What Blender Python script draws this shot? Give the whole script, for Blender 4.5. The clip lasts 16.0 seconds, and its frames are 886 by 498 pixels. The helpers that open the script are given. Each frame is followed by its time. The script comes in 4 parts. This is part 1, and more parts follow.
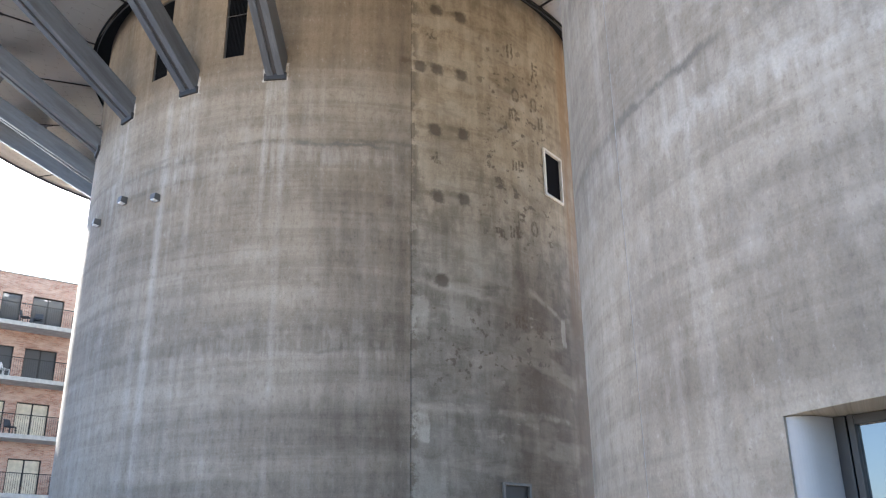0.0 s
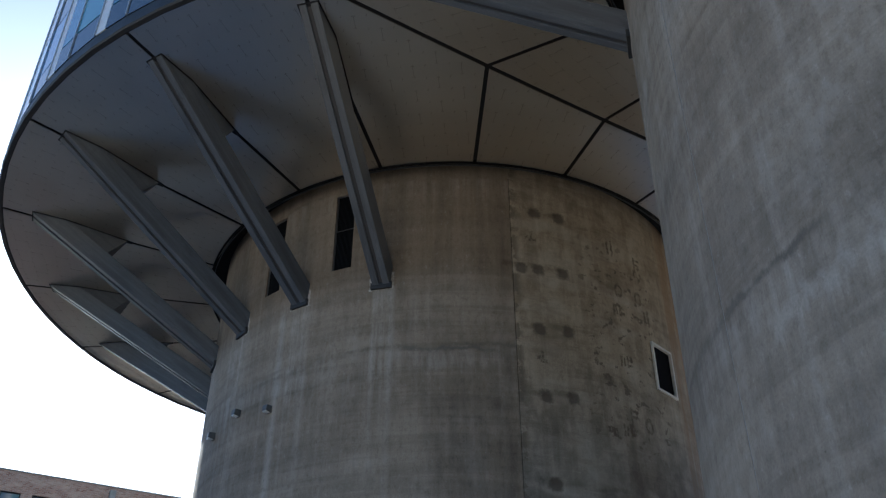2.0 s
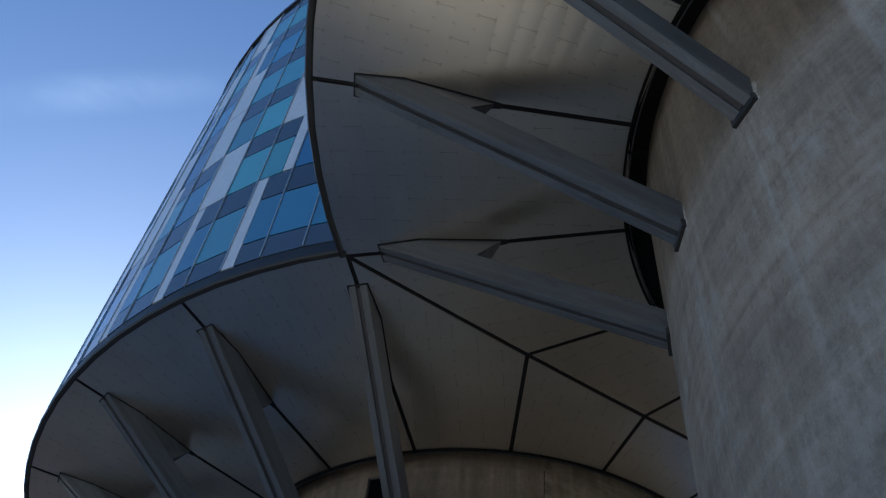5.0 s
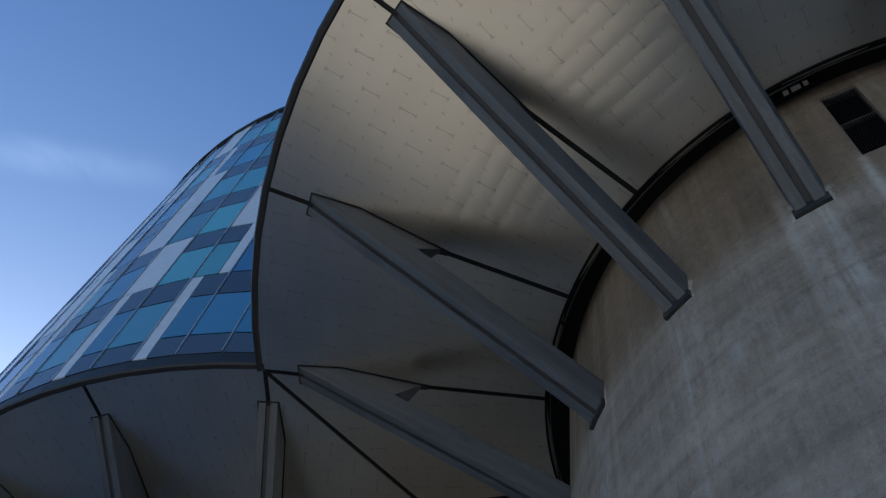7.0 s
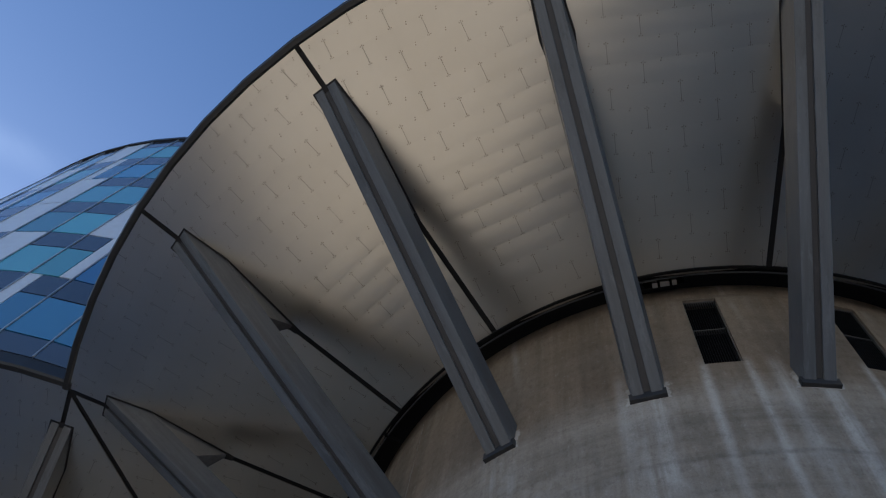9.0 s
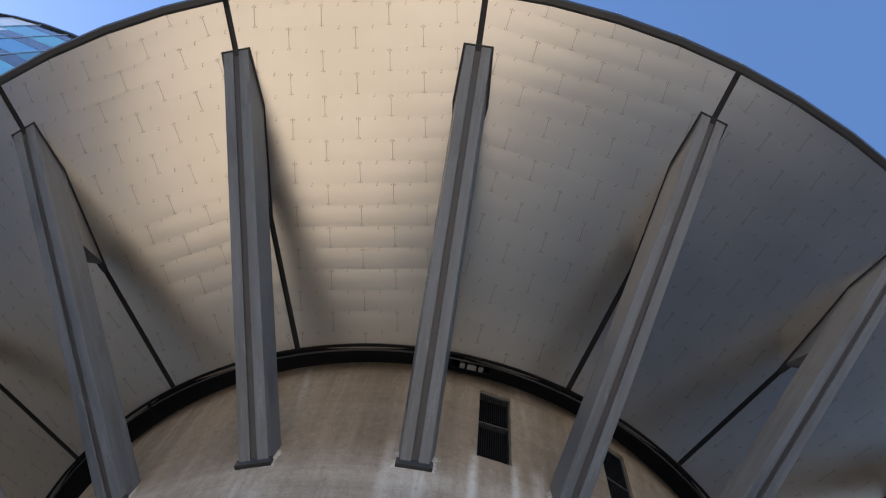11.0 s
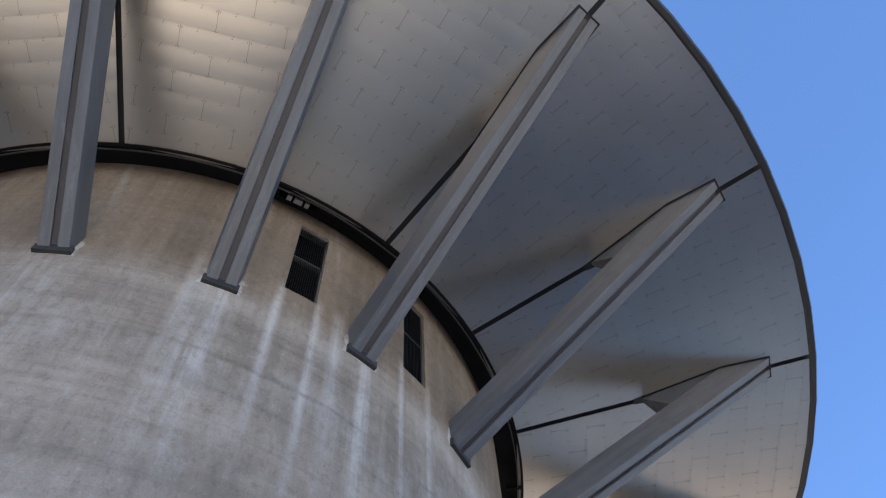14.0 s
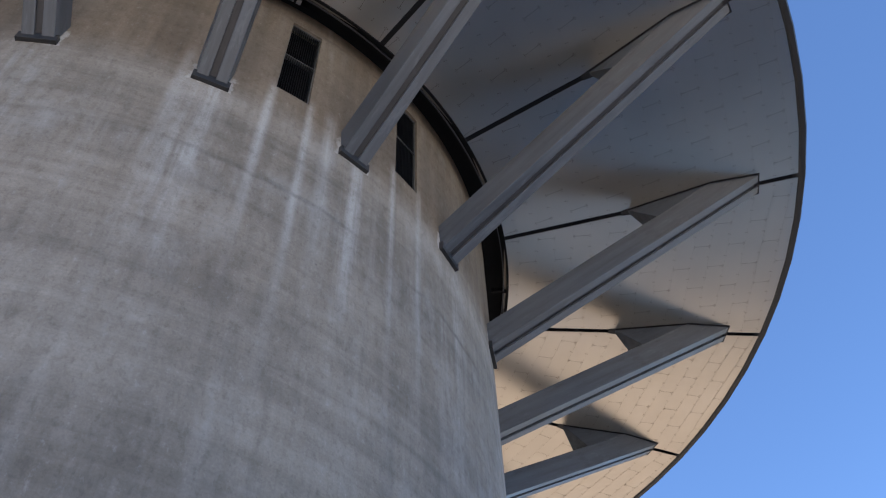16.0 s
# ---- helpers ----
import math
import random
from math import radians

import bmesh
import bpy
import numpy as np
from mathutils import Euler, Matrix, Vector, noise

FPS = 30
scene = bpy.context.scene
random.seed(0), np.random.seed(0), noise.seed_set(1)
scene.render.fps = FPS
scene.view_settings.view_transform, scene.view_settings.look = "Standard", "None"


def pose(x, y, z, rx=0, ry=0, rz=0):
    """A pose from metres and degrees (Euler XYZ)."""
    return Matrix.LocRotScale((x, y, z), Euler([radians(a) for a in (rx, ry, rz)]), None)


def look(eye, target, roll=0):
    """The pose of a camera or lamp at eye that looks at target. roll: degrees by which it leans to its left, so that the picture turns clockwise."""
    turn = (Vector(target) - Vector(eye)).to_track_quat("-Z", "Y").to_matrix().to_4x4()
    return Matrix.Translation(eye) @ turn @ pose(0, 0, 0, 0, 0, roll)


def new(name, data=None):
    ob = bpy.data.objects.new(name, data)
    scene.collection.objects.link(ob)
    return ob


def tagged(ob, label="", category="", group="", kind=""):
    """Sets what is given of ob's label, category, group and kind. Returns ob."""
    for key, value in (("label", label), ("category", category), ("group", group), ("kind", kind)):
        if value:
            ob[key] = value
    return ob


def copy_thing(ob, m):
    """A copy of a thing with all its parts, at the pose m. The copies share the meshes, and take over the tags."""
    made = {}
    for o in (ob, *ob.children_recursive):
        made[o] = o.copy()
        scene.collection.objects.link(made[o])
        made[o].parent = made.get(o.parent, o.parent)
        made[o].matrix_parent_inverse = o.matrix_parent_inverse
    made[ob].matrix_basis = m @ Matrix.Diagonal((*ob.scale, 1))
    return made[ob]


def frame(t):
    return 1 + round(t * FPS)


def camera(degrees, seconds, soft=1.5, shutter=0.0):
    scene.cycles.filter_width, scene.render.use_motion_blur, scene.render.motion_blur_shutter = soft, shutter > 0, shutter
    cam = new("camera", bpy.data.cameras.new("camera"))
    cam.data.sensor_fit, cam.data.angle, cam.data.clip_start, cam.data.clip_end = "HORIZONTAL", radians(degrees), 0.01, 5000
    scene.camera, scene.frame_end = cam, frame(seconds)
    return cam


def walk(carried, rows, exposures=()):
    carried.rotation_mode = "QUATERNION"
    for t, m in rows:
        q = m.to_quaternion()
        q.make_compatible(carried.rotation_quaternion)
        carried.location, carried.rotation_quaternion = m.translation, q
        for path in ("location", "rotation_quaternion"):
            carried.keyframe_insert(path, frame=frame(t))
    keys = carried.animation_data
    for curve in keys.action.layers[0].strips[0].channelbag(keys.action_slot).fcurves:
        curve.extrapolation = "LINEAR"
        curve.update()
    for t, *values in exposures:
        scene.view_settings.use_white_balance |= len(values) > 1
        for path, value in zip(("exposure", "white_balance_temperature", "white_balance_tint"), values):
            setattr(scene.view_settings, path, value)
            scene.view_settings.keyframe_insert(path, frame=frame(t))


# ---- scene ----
cam = camera(52.6, 16.0, soft=1.2)
EYE = (0.0, 0.0, 1.6)
# seconds, turn about x, y and z in degrees
ROWS = [
    (0.0, 110.98, 0.67, -8.45), (0.5, 114.91, 0.28, -6.99), (1.0, 118.11, 0.27, -5.47),
    (1.5, 121.07, 0.13, -3.53), (2.0, 123.84, -0.00, -1.26), (2.5, 127.03, -0.39, 0.73),
    (3.0, 130.77, -0.95, 2.14), (3.5, 133.42, -1.94, 2.32), (4.0, 136.30, -3.14, 1.48),
    (6.5, 149.49, -6.10, -9.86), (7.0, 151.99, -6.85, -13.72), (7.5, 154.33, -7.10, -18.32),
    (8.0, 156.63, -6.94, -23.53), (10.5, 164.79, -4.61, -52.32), (11.0, 165.19, -3.60, -59.24),
    (11.5, 164.73, -2.48, -64.46), (12.0, 163.47, -1.53, -68.89), (12.5, 162.35, -0.48, -71.72),
    (13.0, 161.10, 0.52, -73.25), (13.5, 158.89, 1.48, -74.45), (14.0, 155.69, 1.94, -74.90),
    (14.5, 152.69, 1.83, -75.24), (15.0, 150.08, 1.73, -75.74), (15.5, 147.11, 1.66, -76.24),
    (16.0, 143.28, 1.34, -76.87),
]
EXPOSURES = [(0.0, 2.68, 6000, 11), (1.0, 2.63, 5900, 9), (1.5, 1.75, 5700, 7), (2.0, 0.75, 5350, 5), (2.5, 0.20, 5150, 5), (3.0, 0.24, 5000, 4), (4.0, 0.38, 4950, 4), (6.5, 0.27, 4950, 4), (7.5, 0.28, 5000, 5), (8.0, 0.31, 5050, 6),
             (10.5, 1.20, 5650, 12), (11.0, 1.52, 5680, 12), (11.5, 1.62, 5680, 12), (12.0, 1.79, 5460, 12), (14.0, 1.80, 5430, 13), (16.0, 1.50, 5500, 14)]
walk(cam, [(t, pose(*EYE, a, b, c)) for t, a, b, c in ROWS], EXPOSURES)

# ---- light: one low sun behind the far tower, clear sky ----
SUN_AZ, SUN_EL = -24.0, 28.0
world = bpy.data.worlds.new("sky")
scene.world = world
world.use_nodes = True
wn = world.node_tree.nodes
wl = world.node_tree.links
sky = wn.new("ShaderNodeTexSky")
sky.sky_type = "NISHITA"
sky.sun_disc = False
sky.sun_elevation, sky.sun_rotation = radians(SUN_EL), radians(SUN_AZ)
sky.altitude, sky.air_density, sky.dust_density, sky.ozone_density = 0, 1.0, 1.0, 3.3
bg = wn["Background"]
bg.inputs["Strength"].default_value = 0.10
# thin cirrus
wtc = wn.new("ShaderNodeTexCoord")
wmap = wn.new("ShaderNodeMapping")
wmap.inputs["Scale"].default_value = (1.2, 2.0, 6.0)
wmap.inputs["Rotation"].default_value = (0.3, 0.5, 0.2)
wno = wn.new("ShaderNodeTexNoise")
wno.inputs["Scale"].default_value = 3.2
wno.inputs["Detail"].default_value = 7
wno.inputs["Distortion"].default_value = 0.6
wramp = wn.new("ShaderNodeValToRGB")
wramp.color_ramp.elements[0].position, wramp.color_ramp.elements[0].color = 0.35, (0, 0, 0, 1)
wramp.color_ramp.elements[1].position, wramp.color_ramp.elements[1].color = 0.75, (0.24, 0.24, 0.24, 1)
wmix = wn.new("ShaderNodeMixRGB")
wmix.inputs[2].default_value = (9.0, 9.6, 10.5, 1)
wl.new(wtc.outputs["Generated"], wmap.inputs["Vector"])
wl.new(wmap.outputs[0], wno.inputs["Vector"])
wl.new(wno.outputs["Fac"], wramp.inputs["Fac"])
# one wisp, a long thin streak about this direction
fac = wramp.outputs["Color"]
for axis, width in ((0.912, 0.074, 0.404), 0.16), ((0.125, 0.887, -0.445), 0.028), ((0.391, -0.457, -0.799), -0.9):
    dot = wn.new("ShaderNodeVectorMath")
    dot.operation = "DOT_PRODUCT"
    dot.inputs[1].default_value = axis
    wl.new(wtc.outputs["Generated"], dot.inputs[0])
    ab = wn.new("ShaderNodeMath")
    ab.operation = "ABSOLUTE" if width > 0 else "ADD"
    ab.inputs[1].default_value = 0.0
    wl.new(dot.outputs["Value"], ab.inputs[0])
    mr = wn.new("ShaderNodeMapRange")
    mr.interpolation_type = "SMOOTHSTEP"
    for key, val in (("From Min", width if width > 0 else -0.8), ("From Max", 0.0 if width > 0 else -0.95), ("To Min", 0.0), ("To Max", 1.0)):
        mr.inputs[key].default_value = val
    wl.new(ab.outputs[0], mr.inputs["Value"])
    mul = wn.new("ShaderNodeMath")
    mul.operation = "MULTIPLY"
    wl.new(fac, mul.inputs[0])
    wl.new(mr.outputs[0], mul.inputs[1])
    fac = mul.outputs[0]
wl.new(fac, wmix.inputs["Fac"])
wl.new(sky.outputs["Color"], wmix.inputs[1])
wl.new(wmix.outputs[0], bg.inputs["Color"])

sun = new("sun", bpy.data.lights.new("sun", "SUN"))
sun.data.energy, sun.data.angle, sun.data.color = 5.0, radians(0.53), (1.0, 0.90, 0.74)
sa, se = radians(SUN_AZ), radians(SUN_EL)
sun.matrix_world = look((60 * math.sin(sa) * math.cos(se), 60 * math.cos(sa) * math.cos(se), 60 * math.sin(se)), (0, 0, 0))


# ---- materials ----
class Mat:
    """A node material with short ways to make its nodes."""

    def __init__(self, name, base=(0.5, 0.5, 0.5), rough=0.6, metal=0.0, ior=1.5):
        self.m = bpy.data.materials.new(name)
        self.m.use_nodes = True
        self.n, self.l = self.m.node_tree.nodes, self.m.node_tree.links
        self.p = self.n["Principled BSDF"]
        self.p.inputs["Base Color"].default_value = (*base, 1)
        self.p.inputs["Roughness"].default_value = rough
        self.p.inputs["Metallic"].default_value = metal
        self.p.inputs["IOR"].default_value = ior

    def feed(self, socket, value):
        if isinstance(value, (int, float)):
            socket.default_value = value
        elif isinstance(value, tuple):
            socket.default_value = (*value, 1) if len(value) == 3 and socket.type == "RGBA" else value
        else:
            self.l.new(value, socket)

    def math(self, op, a, b=0.0, clamp=False):
        k = self.n.new("ShaderNodeMath")
        k.operation, k.use_clamp = op, clamp
        self.feed(k.inputs[0], a)
        self.feed(k.inputs[1], b)
        return k.outputs[0]

    def uv(self):
        return self.n.new("ShaderNodeUVMap").outputs[0]

    def obj(self):
        return self.n.new("ShaderNodeTexCoord").outputs["Object"]

    def split(self, vec):
        k = self.n.new("ShaderNodeSeparateXYZ")
        self.l.new(vec, k.inputs[0])
        return k.outputs[0], k.outputs[1], k.outputs[2]

    def scaled(self, vec, scale, offset=(0, 0, 0)):
        k = self.n.new("ShaderNodeMapping")
        self.l.new(vec, k.inputs["Vector"])
        k.inputs["Scale"].default_value = scale
        k.inputs["Location"].default_value = offset
        return k.outputs[0]

    def noise(self, vec, scale=1.0, detail=5.0, rough=0.55, distort=0.0):
        k = self.n.new("ShaderNodeTexNoise")
        self.l.new(vec, k.inputs["Vector"])
        k.inputs["Scale"].default_value = scale
        k.inputs["Detail"].default_value = detail
        k.inputs["Roughness"].default_value = rough
        k.inputs["Distortion"].default_value = distort
        return k.outputs["Fac"]

    def ramp(self, fac, lo, hi, a=0.0, b=1.0):
        k = self.n.new("ShaderNodeMapRange")
        self.feed(k.inputs["Value"], fac)
        for key, v in (("From Min", lo), ("From Max", hi), ("To Min", a), ("To Max", b)):
            k.inputs[key].default_value = v
        k.interpolation_type = "SMOOTHSTEP"
        return k.outputs[0]

    def mix(self, fac, a, b, kind="MIX"):
        k = self.n.new("ShaderNodeMixRGB")
        k.blend_type = kind
        self.feed(k.inputs[0], fac)
        self.feed(k.inputs[1], a)
        self.feed(k.inputs[2], b)
        return k.outputs[0]

    def bump(self, height, strength=0.3, distance=0.01):
        k = self.n.new("ShaderNodeBump")
        k.inputs["Strength"].default_value = strength
        k.inputs["Distance"].default_value = distance
        self.l.new(height, k.inputs["Height"])
        self.l.new(k.outputs[0], self.p.inputs["Normal"])

    def island(self):
        return self.n.new("ShaderNodeNewGeometry").outputs["Random Per Island"]

    def piece(self):
        return self.n.new("ShaderNodeObjectInfo").outputs["Random"]

    def lobe(self, x, centre, width):
        """A soft bump of height 1 round a centre."""
        k = self.math("ABSOLUTE", self.math("SUBTRACT", x, centre))
        return self.ramp(k, 0.0, width, 1.0, 0.0)

    def colour(self, c):
        self.feed(self.p.inputs["Base Color"], c)

    def rough(self, r):
        self.feed(self.p.inputs["Roughness"], r)


R = 6.5              # silo radius
SILO_TOP = 15.6
FOOT_Z = 11.70       # underside of the braces at the silo


SCARS = {
    # strokes of the scars left in the concrete: middle, half width and half height in metres
    "posts": ((-0.06, 0.0, 0.022, 0.17), (0.07, 0.03, 0.018, 0.21)),
    "hook": ((-0.05, 0.0, 0.020, 0.20), (0.06, 0.16, 0.10, 0.020), (0.05, 0.03, 0.08, 0.018), (-0.11, -0.26, 0.020, 0.08)),
    "comb": ((-0.13, 0.0, 0.020, 0.13), (-0.04, 0.0, 0.018, 0.09), (0.06, 0.02, 0.022, 0.14), (0.14, 0.08, 0.06, 0.022), (0.14, -0.05, 0.05, 0.022)),
    "corner": ((0.0, 0.06, 0.020, 0.11), (0.03, -0.05, 0.07, 0.024), (-0.09, 0.02, 0.030, 0.03)),
    "blot": ((0.0, 0.0, 0.08, 0.06), (0.09, -0.05, 0.05, 0.09)),
}


def concrete(name, tone=(1.0, 1.0, 1.0), patch=None, streaks=(), trails=(), lime=0.6, anchors=(), blotch=0.30, marks=(), scars=(), pales=(), stains_shade=(), high=()):
    """Slip-formed concrete; the uv map holds angle in degrees and height in metres."""
    m = Mat(name, rough=0.85)
    uv = m.uv()
    deg, z, _ = m.split(uv)
    arc = m.n.new("ShaderNodeCombineXYZ")
    m.l.new(m.math("MULTIPLY", deg, R * math.pi / 180), arc.inputs[0])
    m.l.new(z, arc.inputs[1])
    v = arc.outputs[0]
    cloud = m.noise(m.scaled(v, (0.35, 0.45, 1)), 1.0, 6, 0.6)
    bands = m.noise(m.scaled(v, (0.035, 0.75, 1), (3, 0, 0)), 1.0, 4, 0.55, 0.2)
    courses = m.noise(m.scaled(v, (0.16, 3.4, 1), (5, 2, 0)), 1.0, 5, 0.62, 0.3)
    runs = m.noise(m.scaled(v, (2.6, 0.10, 1), (7, 2, 0)), 1.0, 5, 0.6)
    fine = m.noise(m.scaled(v, (5.5, 0.7, 1), (1, 5, 0)), 1.0, 6, 0.65)
    mottle = m.noise(m.scaled(v, (2.2, 1.5, 1), (13, 3, 0)), 1.0, 8, 0.72)
    grain = m.noise(v, 34.0, 5, 0.75)

    def shade(c, fac, k):
        return m.mix(fac, c, m.mix(1.0, c, k, "MULTIPLY"))

    def noisy(x, lo, hi, amount):
        """Takes an edge back and forth by a ragged amount."""
        return m.math("ADD", x, m.math("MULTIPLY", m.math("SUBTRACT", m.noise(m.scaled(v, lo, hi), 1.0, 6, 0.7), 0.5), amount))

    def window(x, lo, hi, soft):
        return m.math("MULTIPLY", m.ramp(x, lo - soft, lo + soft), m.ramp(x, hi + soft, hi - soft))

    c = m.mix(m.ramp(cloud, 0.3, 0.7), tuple(a * b for a, b in zip((0.268, 0.236, 0.196), tone)), tuple(a * b for a, b in zip((0.385, 0.348, 0.300), tone)))
    c = shade(c, m.ramp(bands, 0.38, 0.62, 0.0, 0.8), (0.72, 0.715, 0.70))
    c = shade(c, m.ramp(courses, 0.42, 0.62, 0.0, 0.68), (0.73, 0.72, 0.70))
    c = m.mix(m.ramp(runs, 0.48, 0.72, 0.0, 0.24), c, (0.46, 0.45, 0.43))
    c = m.mix(m.ramp(runs, 0.44, 0.26, 0.0, 0.40), c, (0.21, 0.195, 0.175))
    c = shade(c, m.ramp(fine, 0.64, 0.38, 0.0, 0.60), (0.78, 0.78, 0.78))
    c = shade(c, m.ramp(mottle, 0.48, 0.60, 0.0, 0.40), (0.78, 0.77, 0.75))
    # browner and darker above the feet of the braces
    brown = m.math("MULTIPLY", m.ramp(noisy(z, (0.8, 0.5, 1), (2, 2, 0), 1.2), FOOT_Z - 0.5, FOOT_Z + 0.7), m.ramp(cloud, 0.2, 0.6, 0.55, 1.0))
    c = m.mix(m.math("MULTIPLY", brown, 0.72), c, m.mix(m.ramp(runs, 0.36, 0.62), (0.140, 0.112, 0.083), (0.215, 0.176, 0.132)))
    # warmer towards the top: the tint of the light put into the colour
    c = shade(c, m.ramp(noisy(z, (0.4, 0.3, 1), (9, 2, 0), 2.5), 4.5, 9.5), (1.06, 1.0, 0.93))
    # lime runs below the feet of the braces and the sills of the vents
    runs2 = m.noise(m.scaled(v, (5.0, 0.22, 1), (11, 4, 0)), 1.0, 5, 0.65)
    below = m.math("MULTIPLY", m.ramp(z, FOOT_Z + 0.05, FOOT_Z - 0.15), m.ramp(z, 6.0, 11.0))
    k = m.math("ABSOLUTE", m.math("SUBTRACT", m.math("FRACT", m.math("DIVIDE", deg, 18.0)), 0.5))
    feet = m.math("MULTIPLY", m.math("MULTIPLY", m.ramp(k, 0.24, 0.03, 0.0, 1.0), below), m.ramp(m.math("ABSOLUTE", deg), 38.0, 41.0))
    total = m.math("MULTIPLY", m.math("MULTIPLY", feet, m.ramp(runs2, 0.40, 0.70)), m.math("MULTIPLY", m.ramp(mottle, 0.58, 0.42, 0.45, 1.0), lime))
    for centre, width, power in streaks:
        s = m.math("MULTIPLY", m.lobe(deg, centre, width), m.math("MULTIPLY", m.ramp(z, 12.6, 12.2), m.ramp(z, 7.4, 12.0)))
        s = m.math("MULTIPLY", s, m.math("MULTIPLY", m.ramp(runs2, 0.25, 0.62, 0.25 * power, power), m.ramp(mottle, 0.62, 0.42, 0.65, 1.0)))
        total = m.math("ADD", total, s)
    for centre, width, power in trails:
        s = m.math("MULTIPLY", m.lobe(m.math("ADD", deg, m.math("MULTIPLY", m.math("SUBTRACT", cloud, 0.5), 1.2)), centre, width), m.ramp(z, 11.9, 11.4))
        total = m.math("ADD", total, m.math("MULTIPLY", s, m.ramp(fine, 0.25, 0.6, 0.45 * power, power)))
    for centre, width, power in high:
        s = m.math("MULTIPLY", m.lobe(m.math("ADD", deg, m.math("MULTIPLY", m.math("SUBTRACT", z, 14.0), 0.9)), centre, width), m.ramp(z, 12.9, 14.2))
        total = m.math("ADD", total, m.math("MULTIPLY", s, m.ramp(mottle, 0.62, 0.40, 0.3 * power, power)))
    c = m.mix(m.math("MULTIPLY", total, 0.75, True), c, (0.57, 0.55, 0.52))
    # mortar smeared round the foot plates
    px = m.math("SUBTRACT", m.math("MULTIPLY", k, 18 * R * math.pi / 180), 0.235)
    pz = m.math("SUBTRACT", m.math("ABSOLUTE", m.math("SUBTRACT", z, FOOT_Z + 0.14)), 0.17)
    ring = m.math("ABSOLUTE", m.math("ADD", m.math("MAXIMUM", px, pz), m.math("MULTIPLY", m.math("SUBTRACT", m.noise(v, 6.0, 5, 0.7), 0.5), 0.22)))
    ring = m.math("MULTIPLY", m.ramp(ring, 0.06, 0.012), m.ramp(mottle, 0.62, 0.44, 0.15, 0.75))
    c = m.mix(m.math("MULTIPLY", ring, m.ramp(m.math("ABSOLUTE", deg), 38.0, 39.0)), c, (0.62, 0.60, 0.565))
    # pour lines with a dark ragged edge
    wob = m.math("MULTIPLY", m.math("SUBTRACT", m.noise(m.scaled(v, (0.6, 0.0, 1)), 1.0, 5, 0.65), 0.5), 0.55)
    frac = m.math("FRACT", m.math("DIVIDE", m.math("ADD", m.math("ADD", z, wob), 0.67), 4.35))
    off = m.math("SUBTRACT", frac, 0.5)
    broken = m.ramp(m.noise(m.scaled(v, (0.5, 0.9, 1), (8, 3, 0)), 1.0, 4, 0.6), 0.46, 0.62)
    line = m.math("MULTIPLY", m.ramp(m.math("ABSOLUTE", off), 0.014, 0.002), m.math("MULTIPLY", broken, m.ramp(fine, 0.3, 0.6)))
    c = m.mix(m.math("MULTIPLY", line, 0.6), c, (0.12, 0.105, 0.085))
    pale = m.math("MULTIPLY", m.math("MULTIPLY", m.ramp(off, -0.22, -0.03), m.ramp(off, 0.0, -0.02)), m.ramp(runs2, 0.4, 0.7))
    c = m.mix(m.math("MULTIPLY", pale, 0.22), c, (0.50, 0.48, 0.45))
    # crusts of lime with a speckled edge
    blot = m.noise(m.scaled(v, (0.9, 0.55, 1), (12, 7, 0)), 1.0, 10, 0.74)
    crust = m.math("MULTIPLY", m.ramp(blot, 0.50, 0.66, 0.0, blotch), m.ramp(grain, 0.35, 0.6, 0.45, 1.0))
    c = m.mix(m.math("MULTIPLY", crust, m.ramp(z, FOOT_Z + 0.4, FOOT_Z - 0.6, 0.25, 1.0)), c, (0.58, 0.56, 0.53))
    speck = m.noise(m.scaled(v, (11.0, 6.0, 1), (6, 2, 0)), 1.0, 6, 0.75)
    c = shade(c, m.ramp(speck, 0.50, 0.64, 0.0, 0.50), (0.64, 0.62, 0.59))
    c = m.mix(m.ramp(speck, 0.44, 0.30, 0.0, 0.20), c, (0.58, 0.575, 0.56))
    pocks = m.math("MULTIPLY", m.ramp(m.noise(v, 21.0, 2, 0.5), 0.64, 0.72), m.ramp(blot, 0.48, 0.58))
    c = shade(c, m.math("MULTIPLY", pocks, 0.35), (0.45, 0.43, 0.40))
    pits = m.noise(v, 7.0, 3, 0.6)
    c = m.mix(m.ramp(pits, 0.72, 0.77, 0.0, 0.6), c, (0.10, 0.09, 0.075))
    for a0, a1, z0, z1, power in stains_shade:
        # ragged fields: dirt between two pours, and shade put into the colour
        f = m.math("MULTIPLY", window(noisy(deg, (0.8, 0.4, 1), (4, 1, 0), 7.0), a0, a1, 3.0), window(noisy(z, (0.5, 1.6, 1), (1, 4, 0), 0.7), z0, z1, 0.22))
        c = shade(c, m.math("MULTIPLY", f, m.ramp(fine, 0.3, 0.65, power, power * 0.75)), (0.50, 0.49, 0.48))
    if patch:
        # a strip made good later: mottled, orange at one edge and darker low down
        lo, hi = patch
        inside = m.math("MULTIPLY", m.ramp(deg, lo - 0.1, lo + 0.1), m.ramp(deg, hi + 0.5, hi - 1.5))
        mott = m.noise(m.scaled(v, (1.8, 1.0, 1), (2, 9, 0)), 1.0, 9, 0.76)
        spots = m.noise(m.scaled(v, (3.0, 2.4, 1), (5, 1, 0)), 1.0, 6, 0.72)
        slabs = m.noise(m.scaled(v, (0.5, 1.1, 1), (3, 6, 0)), 1.0, 3, 0.5)
        wipes = m.noise(m.scaled(v, (0.9, 4.0, 1), (7, 7, 0)), 1.0, 6, 0.7, 0.4)
